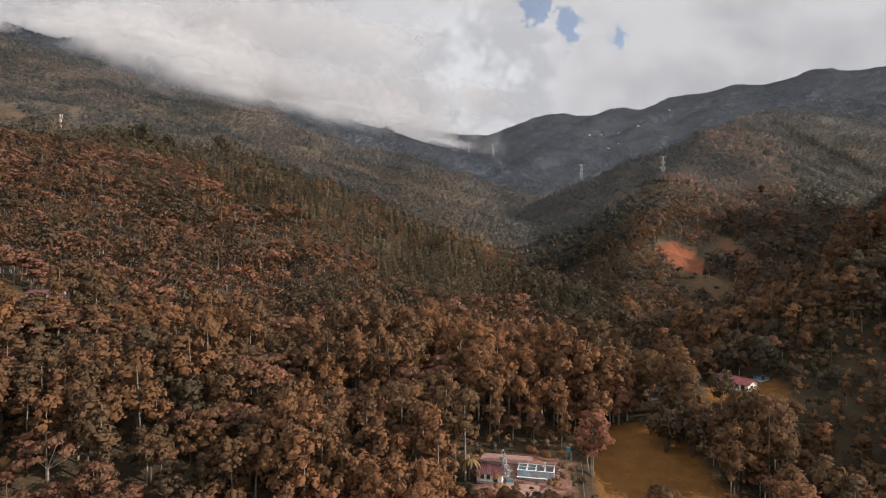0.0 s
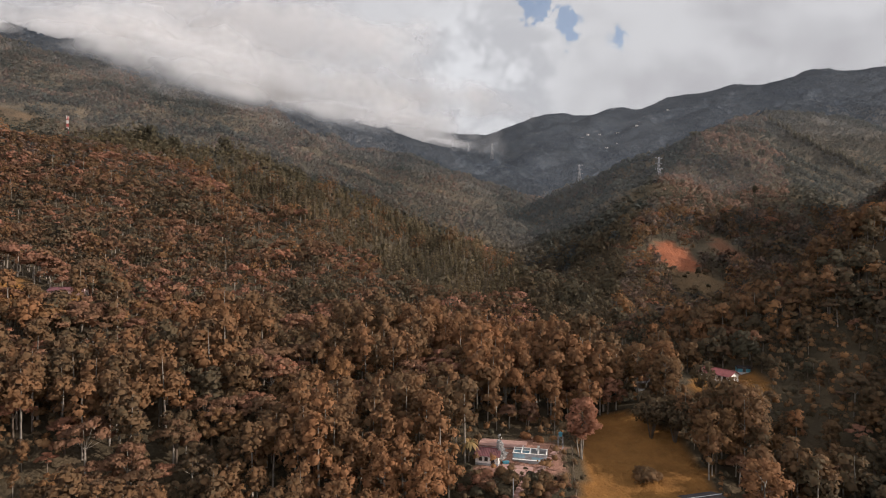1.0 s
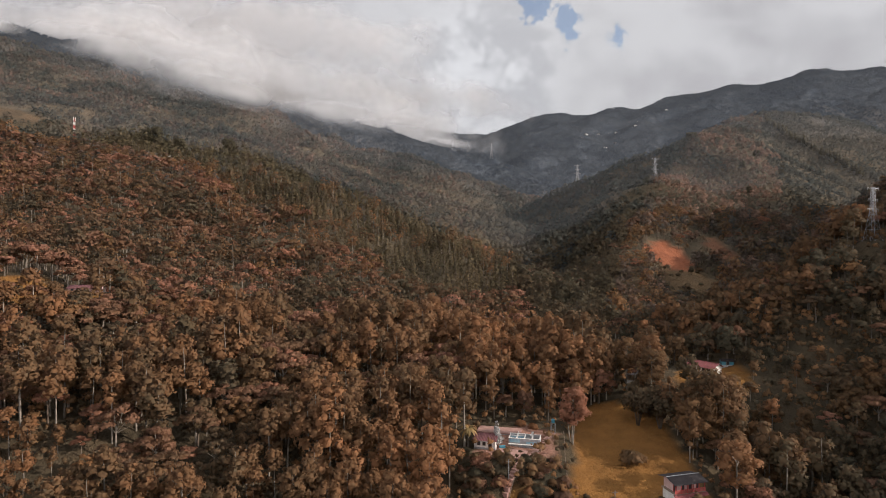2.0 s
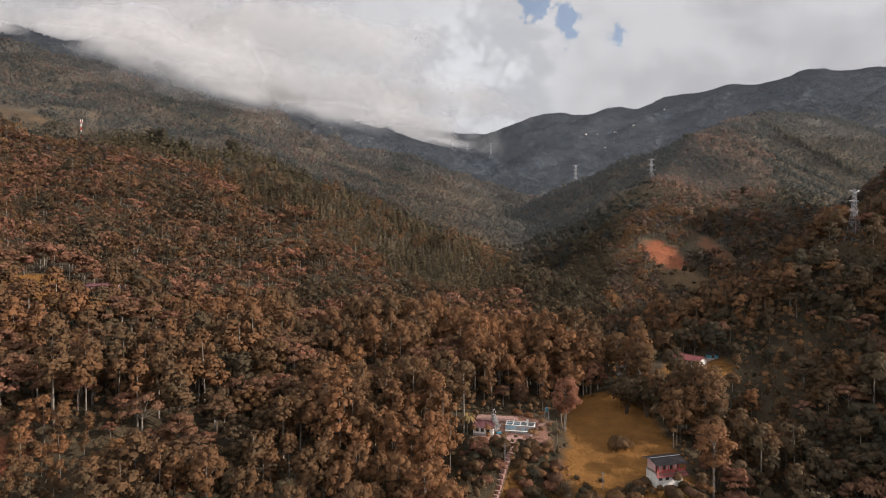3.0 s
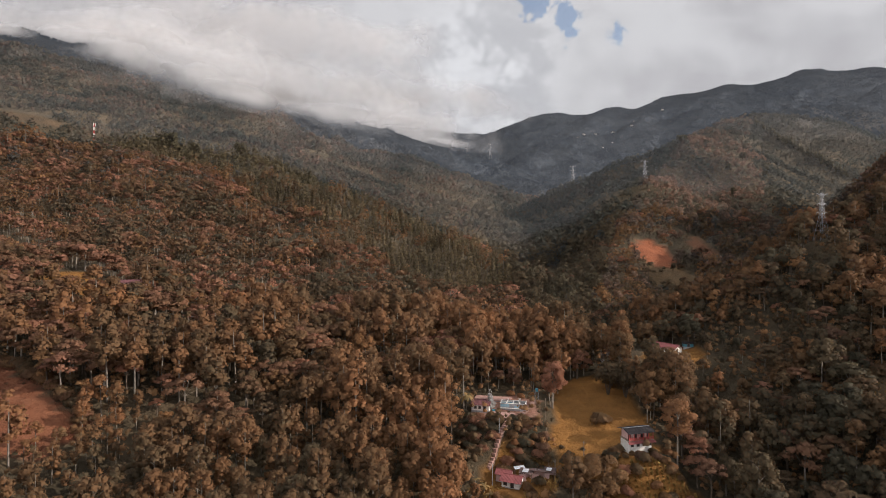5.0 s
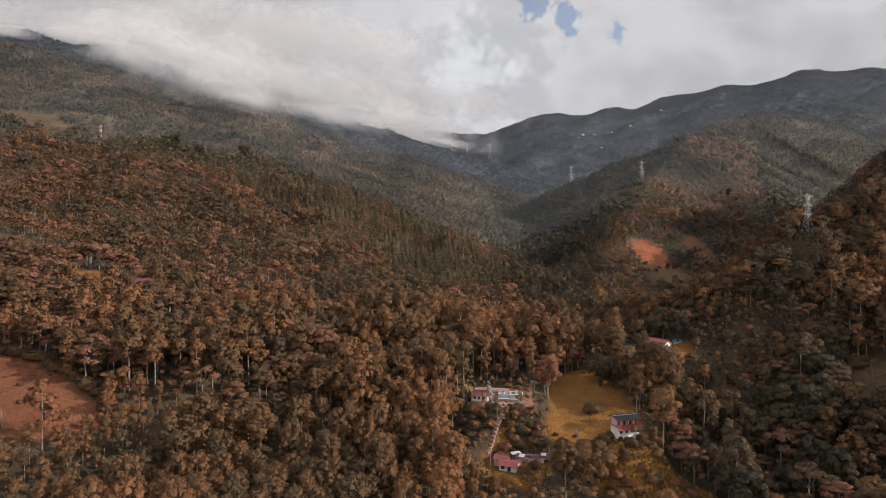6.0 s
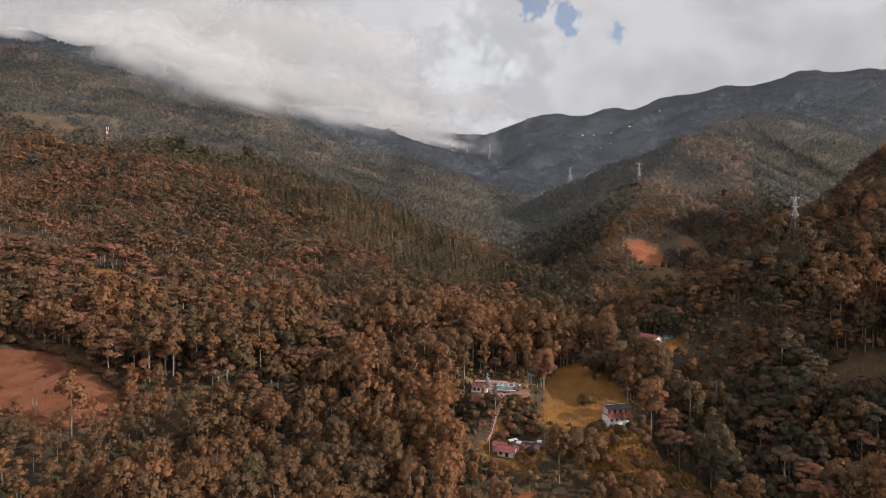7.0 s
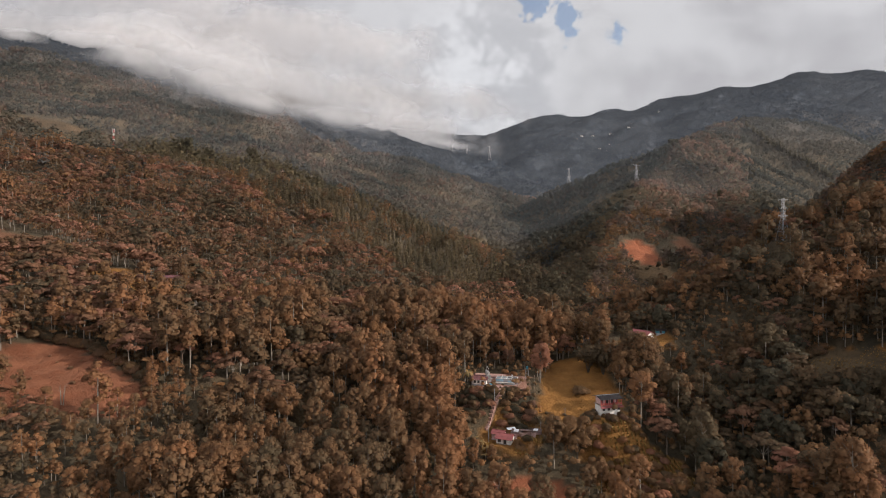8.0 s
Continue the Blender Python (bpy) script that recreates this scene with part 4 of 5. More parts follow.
def balcony_house():
    """Two storeys: white below, a red balcony round the upper floor, dark roof."""
    ob = tagged(new("balcony_house"), "two-storey white house with red balcony and dark grey roof", "house")
    ob.matrix_world = pose(59.2, 116.8, 7.6, 0, 0, 15)
    L, W = 7.8, 5.0
    part("lower_wall", block(-L / 2, L / 2, -W / 2, W / 2, -3.0, 2.7, 0.03), M["white"], ob)
    part("upper_wall", block(-L / 2 + 0.3, L / 2 - 0.3, -W / 2 + 1.1, W / 2, 2.85, 5.2, 0.03), M["pink_wall"], ob)
    part("balcony_floor", block(-L / 2 - 0.5, L / 2 + 0.5, -W / 2 - 0.5, W / 2, 2.705, 2.845), M["wood"], ob)
    part("skirt_roof", ribbed(-L / 2 - 0.9, L / 2 + 0.9, -W / 2 - 0.3, 2.68, -W / 2 - 1.3, 2.1), M["red_roof"], ob, "dull red pent roof between the storeys")
    rail = part("balcony_railing", rod(bmesh.new(), (-L / 2 - 0.4, -W / 2 - 0.4, 3.75), (L / 2 + 0.4, -W / 2 - 0.4, 3.75), 0.06, 4), M["red_paint"], ob, "red painted railing")
    bar = None
    for i in range(32):
        x = -L / 2 - 0.4 + (L + 0.8) * i / 31
        if bar is None:
            bar = part("baluster", block(-0.07, 0.07, -0.025, 0.025, 2.85, 3.72), M["red_paint"], rail)
        else:
            bar2 = new("baluster", bar.data)
            bar2.parent = rail
            bar2.location.x = x + L / 2 + 0.4
    bar.location = (0, 0, 0)
    for b in rail.children:
        b.location.x += -L / 2 - 0.4
        b.location.y = -W / 2 - 0.4
    for i in range(6):
        x = -L / 2 - 0.3 + (L + 0.6) * i / 5
        part("column", block(x - 0.08, x + 0.08, -W / 2 - 0.42, -W / 2 - 0.26, 2.85, 5.25), M["red_paint"], ob)
    part("roof", ribbed(-L / 2 - 0.9, L / 2 + 0.9, 0, 6.1, -W / 2 - 1.1, 5.2), M["grey_roof"], ob)
    part("roof", ribbed(-L / 2 - 0.9, L / 2 + 0.9, 0, 6.1, W / 2 + 0.8, 5.35), M["grey_roof"], ob)
    part("ridge_cap", rod(bmesh.new(), (-L / 2 - 0.9, 0, 6.13), (L / 2 + 0.9, 0, 6.13), 0.13), M["plaster"], ob, "pale grey ridge cap")
    for x in (-3.0, -0.9, 1.2, 3.3):
        opening(ob, "window", x, 0.9, 0.9, 1.1, -W / 2, M["wood"])
    for x in (-3.3, -1.1, 1.1, 3.3):
        opening(ob, "door", x, 2.9, 0.8, 1.9, -W / 2 + 1.1, M["red_paint"])
    for x in (-3.4, -1.4, 0.6):
        opening(ob, "door", x, -2.6, 0.9, 1.9, -W / 2, M["wood"])
    opening(ob, "window", -0.3, 0.9, 0.9, 1.1, L / 2, M["wood"], 90)


balcony_house()


def unfinished_building():
    """Roofless block walls round open rooms, with pale copings and faded blue paint."""
    ob = tagged(new("unfinished_building"), "roofless grey block building with open rooms and faded blue walls", "building")
    ob.matrix_world = pose(24.2, 147.2, 10.5, 0, 0, -13)
    L, W, H, t = 9.4, 5.0, 2.7, 0.25
    walls = [("front_wall", -L / 2, L / 2, -W / 2, -W / 2 + t), ("back_wall", -L / 2, L / 2, W / 2 - t, W / 2)]
    for i in range(5):
        x = -L / 2 + (L - t) * i / 4
        walls.append(("cross_wall", x, x + t, -W / 2 + t + 0.003, W / 2 - t - 0.003))
    walls.append(("inner_wall", -L / 2 + t + 0.003, -t, 0.3, 0.3 + t * 0.8))
    for i, (name, x0, x1, y0, y1) in enumerate(walls):
        top = H - 0.12 * (i % 3)
        wall = part(name, block(x0, x1, y0, y1, -1, top, 0.02), M["blue"] if i in (4, 7) else M["plaster"], ob)
        part("coping", block(x0 - 0.04, x1 + 0.04, y0 - 0.04, y1 + 0.04, top + 0.003, top + 0.10), M["white"], wall)
    part("painted_panel", block(-L / 2 + 0.3, -L / 2 + 3.4, -W / 2 - 0.04, -W / 2 - 0.005, 1.5, 2.5), M["blue"], ob, "faded blue painted panel")
    part("painted_panel", block(0.6, 3.6, -W / 2 - 0.04, -W / 2 - 0.005, 1.3, 1.9), M["blue"], ob, "faded blue painted panel")
    part("ledge", block(-L / 2, L / 2 - 1.6, -W / 2 - 0.5, -W / 2 - 0.045, 1.0, 1.14), M["white"], ob, "pale concrete ledge along the front")
    for i in range(6):
        x = -L / 2 + 0.5 + i * 1.4
        part("buttress", block(x, x + 0.18, -W / 2 - 0.3, -W / 2 - 0.045, -0.8, 0.997), M["plaster"], ob)
    part("floor_slab", block(-L / 2 + t, L / 2 - t, -W / 2 + t, W / 2 - t, -0.9, 0.12), M["concrete"], ob)
    for x, y, z in ((1.9, 0.6, 4.0), (2.2, 1.9, 3.6), (-2.3, 1.9, 3.3)):
        part("column_stub", block(x, x + 0.28, y, y + 0.28, 0.12, z, 0.02), M["white"], ob)
    beam = part("beam", block(-0.9, 0.9, -0.12, 0.12, -0.12, 0.12, 0.02), M["white"], ob)
    beam.matrix_basis = pose(2.0, 1.2, H + 0.5, 0, -24, 62)


unfinished_building()


def terrace(name, label, x, y, z, turn, L, W, drop):
    ob = tagged(new(name), label, "terrace")
    ob.matrix_world = pose(x, y, z, 0, 0, turn)
    part("slab", block(-L / 2, L / 2, -W / 2, W / 2, 0.1, 0.45, 0.04), M["concrete"], ob)
    part("retaining_wall", block(-L / 2 + 0.1, L / 2 - 0.1, -W / 2 + 0.1, -W / 2 + 0.4, -drop, 0.095), M["plaster"], ob)
    part("retaining_wall", block(L / 2 - 0.4, L / 2 - 0.1, -W / 2 + 0.405, W / 2 - 0.1, -drop, 0.095), M["white"], ob)
    part("footing", block(-L / 2 + 0.1, L / 2 - 0.405, -W / 2 + 0.405, W / 2 - 0.1, -drop, 0.09), M["plaster"], ob)


terrace("lower_terrace", "pinkish concrete terrace slab with a retaining wall", 19.2, 139.5, 10.4, -16, 8.5, 7.0, 3.0)
terrace("upper_terrace", "reddish concrete drying floor above the yard", 17.5, 157.0, 11.6, -14, 14.0, 6.0, 1.4)


def water_tower():
    ob = tagged(new("water_tower"), "blue water tank on slender steel legs", "water tower")
    ob.matrix_world = pose(33.5, 151, float(land(33.5, 151)))
    for sx in (-0.6, 0.6):
        for sy in (-0.6, 0.6):
            part("leg", rod(bmesh.new(), (sx * 1.2, sy * 1.2, -0.5), (sx, sy, 4.0), 0.07), M["steel"], ob)
    for z in (1.3, 2.7):
        for a, b in (((-0.7, -0.7), (0.7, -0.7)), ((0.7, -0.7), (0.7, 0.7)), ((0.7, 0.7), (-0.7, 0.7)), ((-0.7, 0.7), (-0.7, -0.7))):
            part("brace", rod(bmesh.new(), (*a, z), (*b, z + 1.2), 0.03, 4), M["steel"], ob)
    part("platform", block(-0.75, 0.75, -0.75, 0.75, 4.0, 4.12), M["wood"], ob)
    bm = bmesh.new()
    rod(bm, (0, 0, 4.12), (0, 0, 5.2), 0.52, 16, 0.58)
    tank = part("tank", bm, M["tank"], ob, "blue plastic tank")
    part("lid", rod(bmesh.new(), (0, 0, 5.2), (0, 0, 5.4), 0.5, 14, 0.2), M["tank"], tank)


water_tower()


def tank_on_ground():
    ob = tagged(new("water_trough"), "bright blue plastic trough beside the cottage", "trough")
    ob.matrix_world = pose(17.0, 144.6, 10.5, 0, 0, 15)
    part("body", block(-0.9, 0.9, -0.5, 0.5, -0.1, 0.7, 0.08), M["tank"], ob)
    part("rim", block(-0.95, 0.95, -0.55, 0.55, 0.7, 0.78, 0.02), M["tank"], ob)


tank_on_ground()


def fence(name, label, line, mat, high, gap):
    """Posts and two rails along a line on the ground."""
    ob = tagged(new(name), label, "fence")
    x0, y0 = line[0]
    z0 = float(land(x0, y0))
    ob.matrix_world = pose(x0, y0, z0)
    spots = []
    for (ax, ay), (bx, by) in zip(line, line[1:]):
        n = max(1, round(math.hypot(bx - ax, by - ay) / gap))
        spots += [(ax + (bx - ax) * i / n, ay + (by - ay) * i / n) for i in range(n)]
    spots.append(line[-1])
    base = [Vector((x - x0, y - y0, float(land(x, y)) - z0)) for x, y in spots]
    for b in base:
        part("post", rod(bmesh.new(), b + Vector((0, 0, -0.4)), b + Vector((0, 0, high)), 0.07, 5), mat, ob)
    for a, b in zip(base, base[1:]):
        for k in (0.5, 0.95):
            part("rail", rod(bmesh.new(), a + Vector((0, 0, high * k)), b + Vector((0, 0, high * k)), 0.045, 4), mat, ob)


fence("stair_railing", "white railing down the path from the water tower", [(33, 149.4), (25.9, 138), (19.6, 129.5), (13.4, 121)], M["wood"], 1.0, 2.0)
fence("field_fence", "wooden stake fence along the edge of the field", [(37, 152), (34.5, 138), (32.5, 122), (36, 112)], M["wood"], 1.2, 3.2)


def stairway(line):
    """Concrete flights that step down the slope beside the railing, each tread a part."""
    ob = tagged(new("stairway"), "pale pinkish concrete stairway down from the water tower", "stairs")
    x0, y0 = line[0]
    z0 = float(land(x0, y0))
    ob.matrix_world = pose(x0, y0, z0)
    for (ax, ay), (bx, by) in zip(line, line[1:]):
        n = round(math.hypot(bx - ax, by - ay) / 0.9)
        turn = math.degrees(math.atan2(by - ay, bx - ax))
        for i in range(n):
            x, y = ax + (bx - ax) * (i + 0.5) / n, ay + (by - ay) * (i + 0.5) / n
            tread = part("tread", block(-0.56, 0.56, -0.75, 0.75, -0.9, 0.42, 0.03), M["concrete"], ob)
            tread.matrix_basis = pose(x - x0, y - y0, float(land(x, y)) - z0, 0, 0, turn)


stairway([(32.2, 150.0), (25.0, 138.6), (18.7, 130.1), (12.6, 121.6)])


def sheds():
    """Dark patched sheds: sheets on posts, some bright."""
    spots = [(24.4, 116.4, 4.4, 3.4, 2.5, "rust_tin", -20, 6), (28.3, 116.8, 4.6, 3.6, 2.7, "rust_tin", -14, -5), (32.0, 117.6, 4.0, 3.2, 2.4, "rust_tin", -22, 5), (22.6, 118.9, 3.6, 1.4, 2.9, "tin", 20, 4)]
    for x, y, L, W, H, mat, turn, tip in spots:
        ob = tagged(new("shed"), "dark open shed of patched metal sheets beside the low house" if mat != "tin" else "lean-to with a bright bare metal sheet", "shed", "sheds by the low house")
        ob.matrix_world = pose(x, y, float(land(x, y)), 0, 0, turn)
        for sx in (-L / 2 + 0.2, L / 2 - 0.2):
            for sy in (-W / 2 + 0.2, W / 2 - 0.2):
                part("post", rod(bmesh.new(), (sx, sy, -1), (sx, sy, H - 0.1), 0.08, 5), M["wood"], ob)
        rise = 0.05 * tip
        part("roof", ribbed(-L / 2, L / 2, -W / 2, H - rise, W / 2, H + rise), M[mat], ob)
        if mat == "rust_tin":
            part("wall", block(-L / 2 + 0.3, L / 2 - 0.3, W / 2 - 0.3, W / 2 - 0.18, -1, H - 0.4), M["pink_wall"], ob)
            part("wall", block(-L / 2 + 0.3, 0.2, -W / 2 + 0.2, -W / 2 + 0.32, -1, H - 0.7), M["pink_wall"], ob, "rosy half-height wall")
            part("sheet", slab([(-L / 4, -W / 3, H + 0.12), (L / 6, -W / 3, H + 0.14), (L / 6, W / 4, H + 0.16 + rise), (-L / 4, W / 4, H + 0.13 + rise)], 0.03), M["tin"], ob, "bright loose metal sheet")


sheds()


def pylon(x, y, high, turn):
    """A lattice tower: tapering legs, X-braced sides, three pairs of arms."""
    ob = tagged(new("transmission_tower"), "pale steel lattice transmission tower on the hillside", "pylon", "transmission towers of the power line")
    ob.matrix_world = pose(x, y, float(land(x, y)), 0, 0, turn)
    half, waist, top = high * 0.115, high * 0.035, high * 0.022
    mid = high * 0.55
    thick = 0.08 if y < 400 else 0.13 if y < 800 else 0.2

    def side(z):
        return half + (waist - half) * z / mid if z < mid else waist + (top - waist) * (z - mid) / (high - mid)
    signs = ((-1, -1), (1, -1), (1, 1), (-1, 1))
    for sx, sy in signs:
        bm = bmesh.new()
        rod(bm, (sx * half, sy * half, -1), (sx * waist, sy * waist, mid), thick, 5)
        rod(bm, (sx * waist, sy * waist, mid), (sx * top, sy * top, high), thick * 0.8, 5)
        part("leg", bm, M["steel"], ob)
    levels = [0.0]
    while levels[-1] < high * 0.97:
        levels.append(levels[-1] + max(1.9 * side(levels[-1]), high * 0.045))
    for (ax, ay), (bx, by) in zip(signs, signs[1:] + signs[:1]):
        bm = bmesh.new()
        for z0, z1 in zip(levels, levels[1:]):
            z1 = min(z1, high)
            s0, s1 = side(z0), side(z1)
            rod(bm, (ax * s0, ay * s0, z0), (bx * s1, by * s1, z1), thick * 0.5, 3)
            rod(bm, (bx * s0, by * s0, z0), (ax * s1, ay * s1, z1), thick * 0.5, 3)
            rod(bm, (ax * s1, ay * s1, z1), (bx * s1, by * s1, z1), thick * 0.5, 3)
        part("bracing", bm, M["steel"], ob)
    for z, reach in ((high * 0.60, 0.155), (high * 0.78, 0.13), (high * 0.96, 0.15)):
        for s in (-1, 1):
            w = side(z)
            tip = Vector((s * high * reach, 0, z + (high * 0.03 if z > high * 0.9 else 0)))
            bm = bmesh.new()
            for sy in (-1, 1):
                rod(bm, (s * w, sy * w, z), tip, thick * 0.6, 3)
                rod(bm, (s * w, sy * w, z - high * 0.035), tip, thick * 0.5, 3)
            arm = part("cross_arm", bm, M["steel"], ob)
            part("insulator", rod(bmesh.new(), tip, tip - Vector((0, 0, high * 0.05)), thick * 0.7, 6), M["plaster"], arm)


pylon(202, 242, 25.5, 20)
pylon(265, 683, 34, 15)
pylon(232, 950, 36, 10)
pylon(136, 1544, 42, 10)
pylon(77, 1683, 44, 10)


def far_houses():
    """Pale specks of farmsteads on the far range."""
    rng = np.random.default_rng(9)
    first = None
    for x, y in ((470, 1900), (505, 1960), (560, 2010), (600, 1930), (640, 2060), (690, 2000), (735, 2100), (860, 2150), (540, 1850)):
        if first is None:
            first = tagged(new("farmstead"), "tiny pale farmstead on the far mountain", "house", "farmsteads on the far range")
            part("wall", house_body(9, 6, 3.2, 2), M["white"], first)
            for s in (-1, 1):
                part("roof", slab([(-5, 0, 5.4), (5, 0, 5.4), (5, s * 3.6, 3.0), (-5, s * 3.6, 3.0)][::s], 0.3), M["grey_roof"], first)
            ob = first
            ob.matrix_world = pose(x, y, float(land(x, y)) + 1.1)
        else:
            ob = copy_thing(first, pose(x, y, float(land(x, y)) + 1.1, 0, 0, float(rng.uniform(-30, 30))))


far_houses()


def mast():
    ob = tagged(new("radio_mast"), "red and white banded radio mast on the ridge", "mast")
    x, y = -426, 632
    ob.matrix_world = pose(x, y, float(land(x, y)))
    for i in range(5):
        z = i * 4
        bm = bmesh.new()
        for a in range(3):
            c, s = math.cos(a * 2.094), math.sin(a * 2.094)
            rod(bm, (0.9 * c, 0.9 * s, z - (1 if i == 0 else 0)), (0.9 * c, 0.9 * s, z + 4), 0.22, 5)
            d, e = math.cos((a + 1) * 2.094), math.sin((a + 1) * 2.094)
            rod(bm, (0.9 * c, 0.9 * s, z), (0.9 * d, 0.9 * e, z + 4), 0.12, 3)
        part("section", bm, M["red_paint"] if i % 2 == 0 else M["white"], ob, "red lattice section" if i % 2 == 0 else "white lattice section")
    for a in range(3):
        c, s = math.cos(a * 2.094 + 0.5), math.sin(a * 2.094 + 0.5)
        part("antenna", rod(bmesh.new(), (1.3 * c, 1.3 * s, 17), (1.3 * c, 1.3 * s, 21), 0.3, 5), M["white"], ob)


mast()


def pole(x, y, high):
    ob = tagged(new("utility_pole"), "thin grey utility pole beside the path", "pole", "utility poles")
    ob.matrix_world = pose(x, y, float(land(x, y)))
    part("shaft", rod(bmesh.new(), (0, 0, -0.5), (0, 0, high), 0.13, 6, 0.09), M["steel"], ob)
    part("crossbar", block(-0.7, 0.7, -0.05, 0.05, high - 0.6, high - 0.48), M["wood"], ob)


for x, y, h in ((13.4, 113.5, 7), (44.5, 124, 5), (34, 119, 5), (17, 128, 6)):
    pole(x, y, h)

# ------------------------------------------------------------------ single plants that stand out
def single_tree(name, label, kind, mat, bark, x, y, high, seed, leaves=1100, leaf=0.55, tint=0.6, wide=1.0, extra=()):
    rng = np.random.default_rng(seed)
    lobes, limbs = PLANS[kind](rng, high)
    lobes = [(a * wide, b * wide, c, d * wide ** 0.5, e * wide ** 0.5, f) for a, b, c, d, e, f in lobes]
    v, f, aim = foliage(lobes, round(leaves * 1.5), leaf * 0.62, 1, rng, core=0.5)
    ob = tagged(new(name), label, "tree")
    ob.matrix_world = pose(x, y, float(land(x, y)), 0, 0, seed * 40)
    for title, me in (("trunk", mesh_of("trunk", *joined([tube(*l) for l in list(limbs) + list(extra)]), M[bark])), ("crown", mesh_of("crown", v, f, M[mat], np.full(len(v), tint), aim))):
        p = new(title, me)
        p.parent = ob


forks = [([(0.4, 0.2, -1), (1.2, 0.6, 6), (2.2, 1.4, 11)], (0.22, 0.16, 0.07), 5), ([(-0.4, 0, -1), (-1.3, 0.3, 6), (-2.0, -0.6, 11)], (0.22, 0.16, 0.07), 5)]
single_tree("rosy_tree", "tall rosy-leaved tree with several pale stems beside the yard", "gum", "pink", "bark", 38.6, 147.8, 17, 3, 1900, 0.6, 0.8, 1.75, forks)
single_tree("rosy_tree", "smaller rosy-leaved tree at the edge of the wood", "broad", "pink", "bark", 27, 168, 10, 5, 800, 0.55, 0.2)
single_tree("rosy_tree", "low rosy-leaved tree behind the terrace", "shade", "pink", "bark", 21, 170, 8, 6, 700, 0.5, 0.25)
single_tree("great_tree", "large ochre-green tree standing beside the field", "broad", "broad", "dark_bark", 75, 144, 19, 8, 1700, 0.6, 0.75, 1.1)
for i, (x, y, high) in enumerate([(80, 151, 24), (83.5, 145, 27), (88, 150, 25), (75, 152, 17), (70, 168, 21), (73, 175, 22), (67, 184, 20)]):
    single_tree("tall_tree", "tall olive tree in the gully beyond the field", "gum", ("broad", "gum")[i % 2], "bark", x, y, high, 60 + i, 1300, 0.6, 0.42 + 0.05 * i, 1.3)
single_tree("great_tree", "large orange-tinged tree at the head of the field", "broad", "pink", "dark_bark", 55, 178, 13, 9, 1500, 0.6, 0.6, 1.25)
single_tree("great_tree", "broad rust-tinged tree above the track", "broad", "shade", "dark_bark", 45, 182, 15, 10, 1300, 0.6, 0.75, 1.2)
single_tree("great_tree", "broad ochre-brown tree below the balcony house", "broad", "broad", "dark_bark", 44, 101.5, 16, 12, 2400, 0.6, 0.72, 1.5)
single_tree("great_tree", "spreading ochre tree below the balcony house", "broad", "broad", "dark_bark", 47, 87, 10, 13, 1200, 0.55, 0.75, 1.1)
single_tree("dark_tree", "dark tree between the sheds and the field", "broad", "pine", "dark_bark", 38, 117, 7, 14, 900, 0.5, 0.1, 1.3)
single_tree("crest_tree", "great dark tree on the crest of the spur", "broad", "pine", "dark_bark", -316, 598, 30, 15, 500, 1.6, 0.0, 0.8)
single_tree("crest_tree", "dark tree beside the house on the crest", "broad", "pine", "dark_bark", -290, 602, 22, 16, 400, 1.5, 0.1, 0.9)
single_tree("crest_tree", "dark rounded tree on the spur", "broad", "pine", "dark_bark", -250, 638, 22, 17, 400, 1.5, 0.1, 1.2)
for i in range(5):
    single_tree("crest_tree", "dark tree on the high crest of the hill", "broad", "pine", "dark_bark", 385 + 9 * i, 858 + 5 * i, 17 - i % 3 * 3, 30 + i, 250, 1.8, 0.05, 1.0)
single_tree("lone_tree", "small dark tree standing on the bare red slope", "broad", "broad", "dark_bark", 197, 425, 7, 40, 300, 0.9, 0.1, 0.8)


for i, (x, y, high) in enumerate([(441, 772, 13), (391, 716, 12), (432, 698, 11), (455, 735, 9), (410, 820, 12), (360, 640, 11)]):
    single_tree("lone_tree", "dark rounded tree standing on the grassy hillside", "broad", "pine", "dark_bark", x, y, high, 80 + i, 240, 1.5, 0.1, 1.1)


def hedgerow():
    """A dark line of trees that runs down the far hillside."""
    rng = np.random.default_rng(19)
    s = np.linspace(0, 1, 70)
    cuts = (0, 0.33, 0.55, 0.78, 1)
    x = np.interp(s, cuts, (628, 626, 643, 652, 664)) + rng.normal(0, 1.5, s.shape)
    y = np.interp(s, cuts, (1074, 994, 944, 898, 868)) + rng.normal(0, 1.5, s.shape)
    rows = np.stack([x, y, rng.uniform(0.7, 1.15, s.shape), rng.uniform(0, 360, s.shape), rng.uniform(0, 0.25, s.shape)], 1)
    far_plants("hedgerow", "dark line of trees running down the far hillside", "pine", rows, 60, 1.3, 1, 6, trunk=False, core=0.7)


hedgerow()


def shrub(x, y, size, seed, mat="broad", tint=0.5, label="rounded brown-green shrub in the grass"):
    rng = np.random.default_rng(seed)
    lobes = []
    for i in range(7):
        a, o = i * 2.4, size * 0.5 * math.sqrt(i / 7)
        r = size * rng.uniform(0.38, 0.55)
        lobes.append((o * math.cos(a), o * math.sin(a), r * rng.uniform(0.6, 1.1), r, r, r * 0.9))
    v, f, aim = foliage(lobes, 420, 0.15 + 0.05 * size, 1, rng, core=0.6)
    ob = tagged(new("shrub", mesh_of("shrub", v, f, M[mat], np.full(len(v), tint), aim)), label, "shrub", "shrubs")
    ob.matrix_world = pose(x, y, float(land(x, y)) - 0.1)


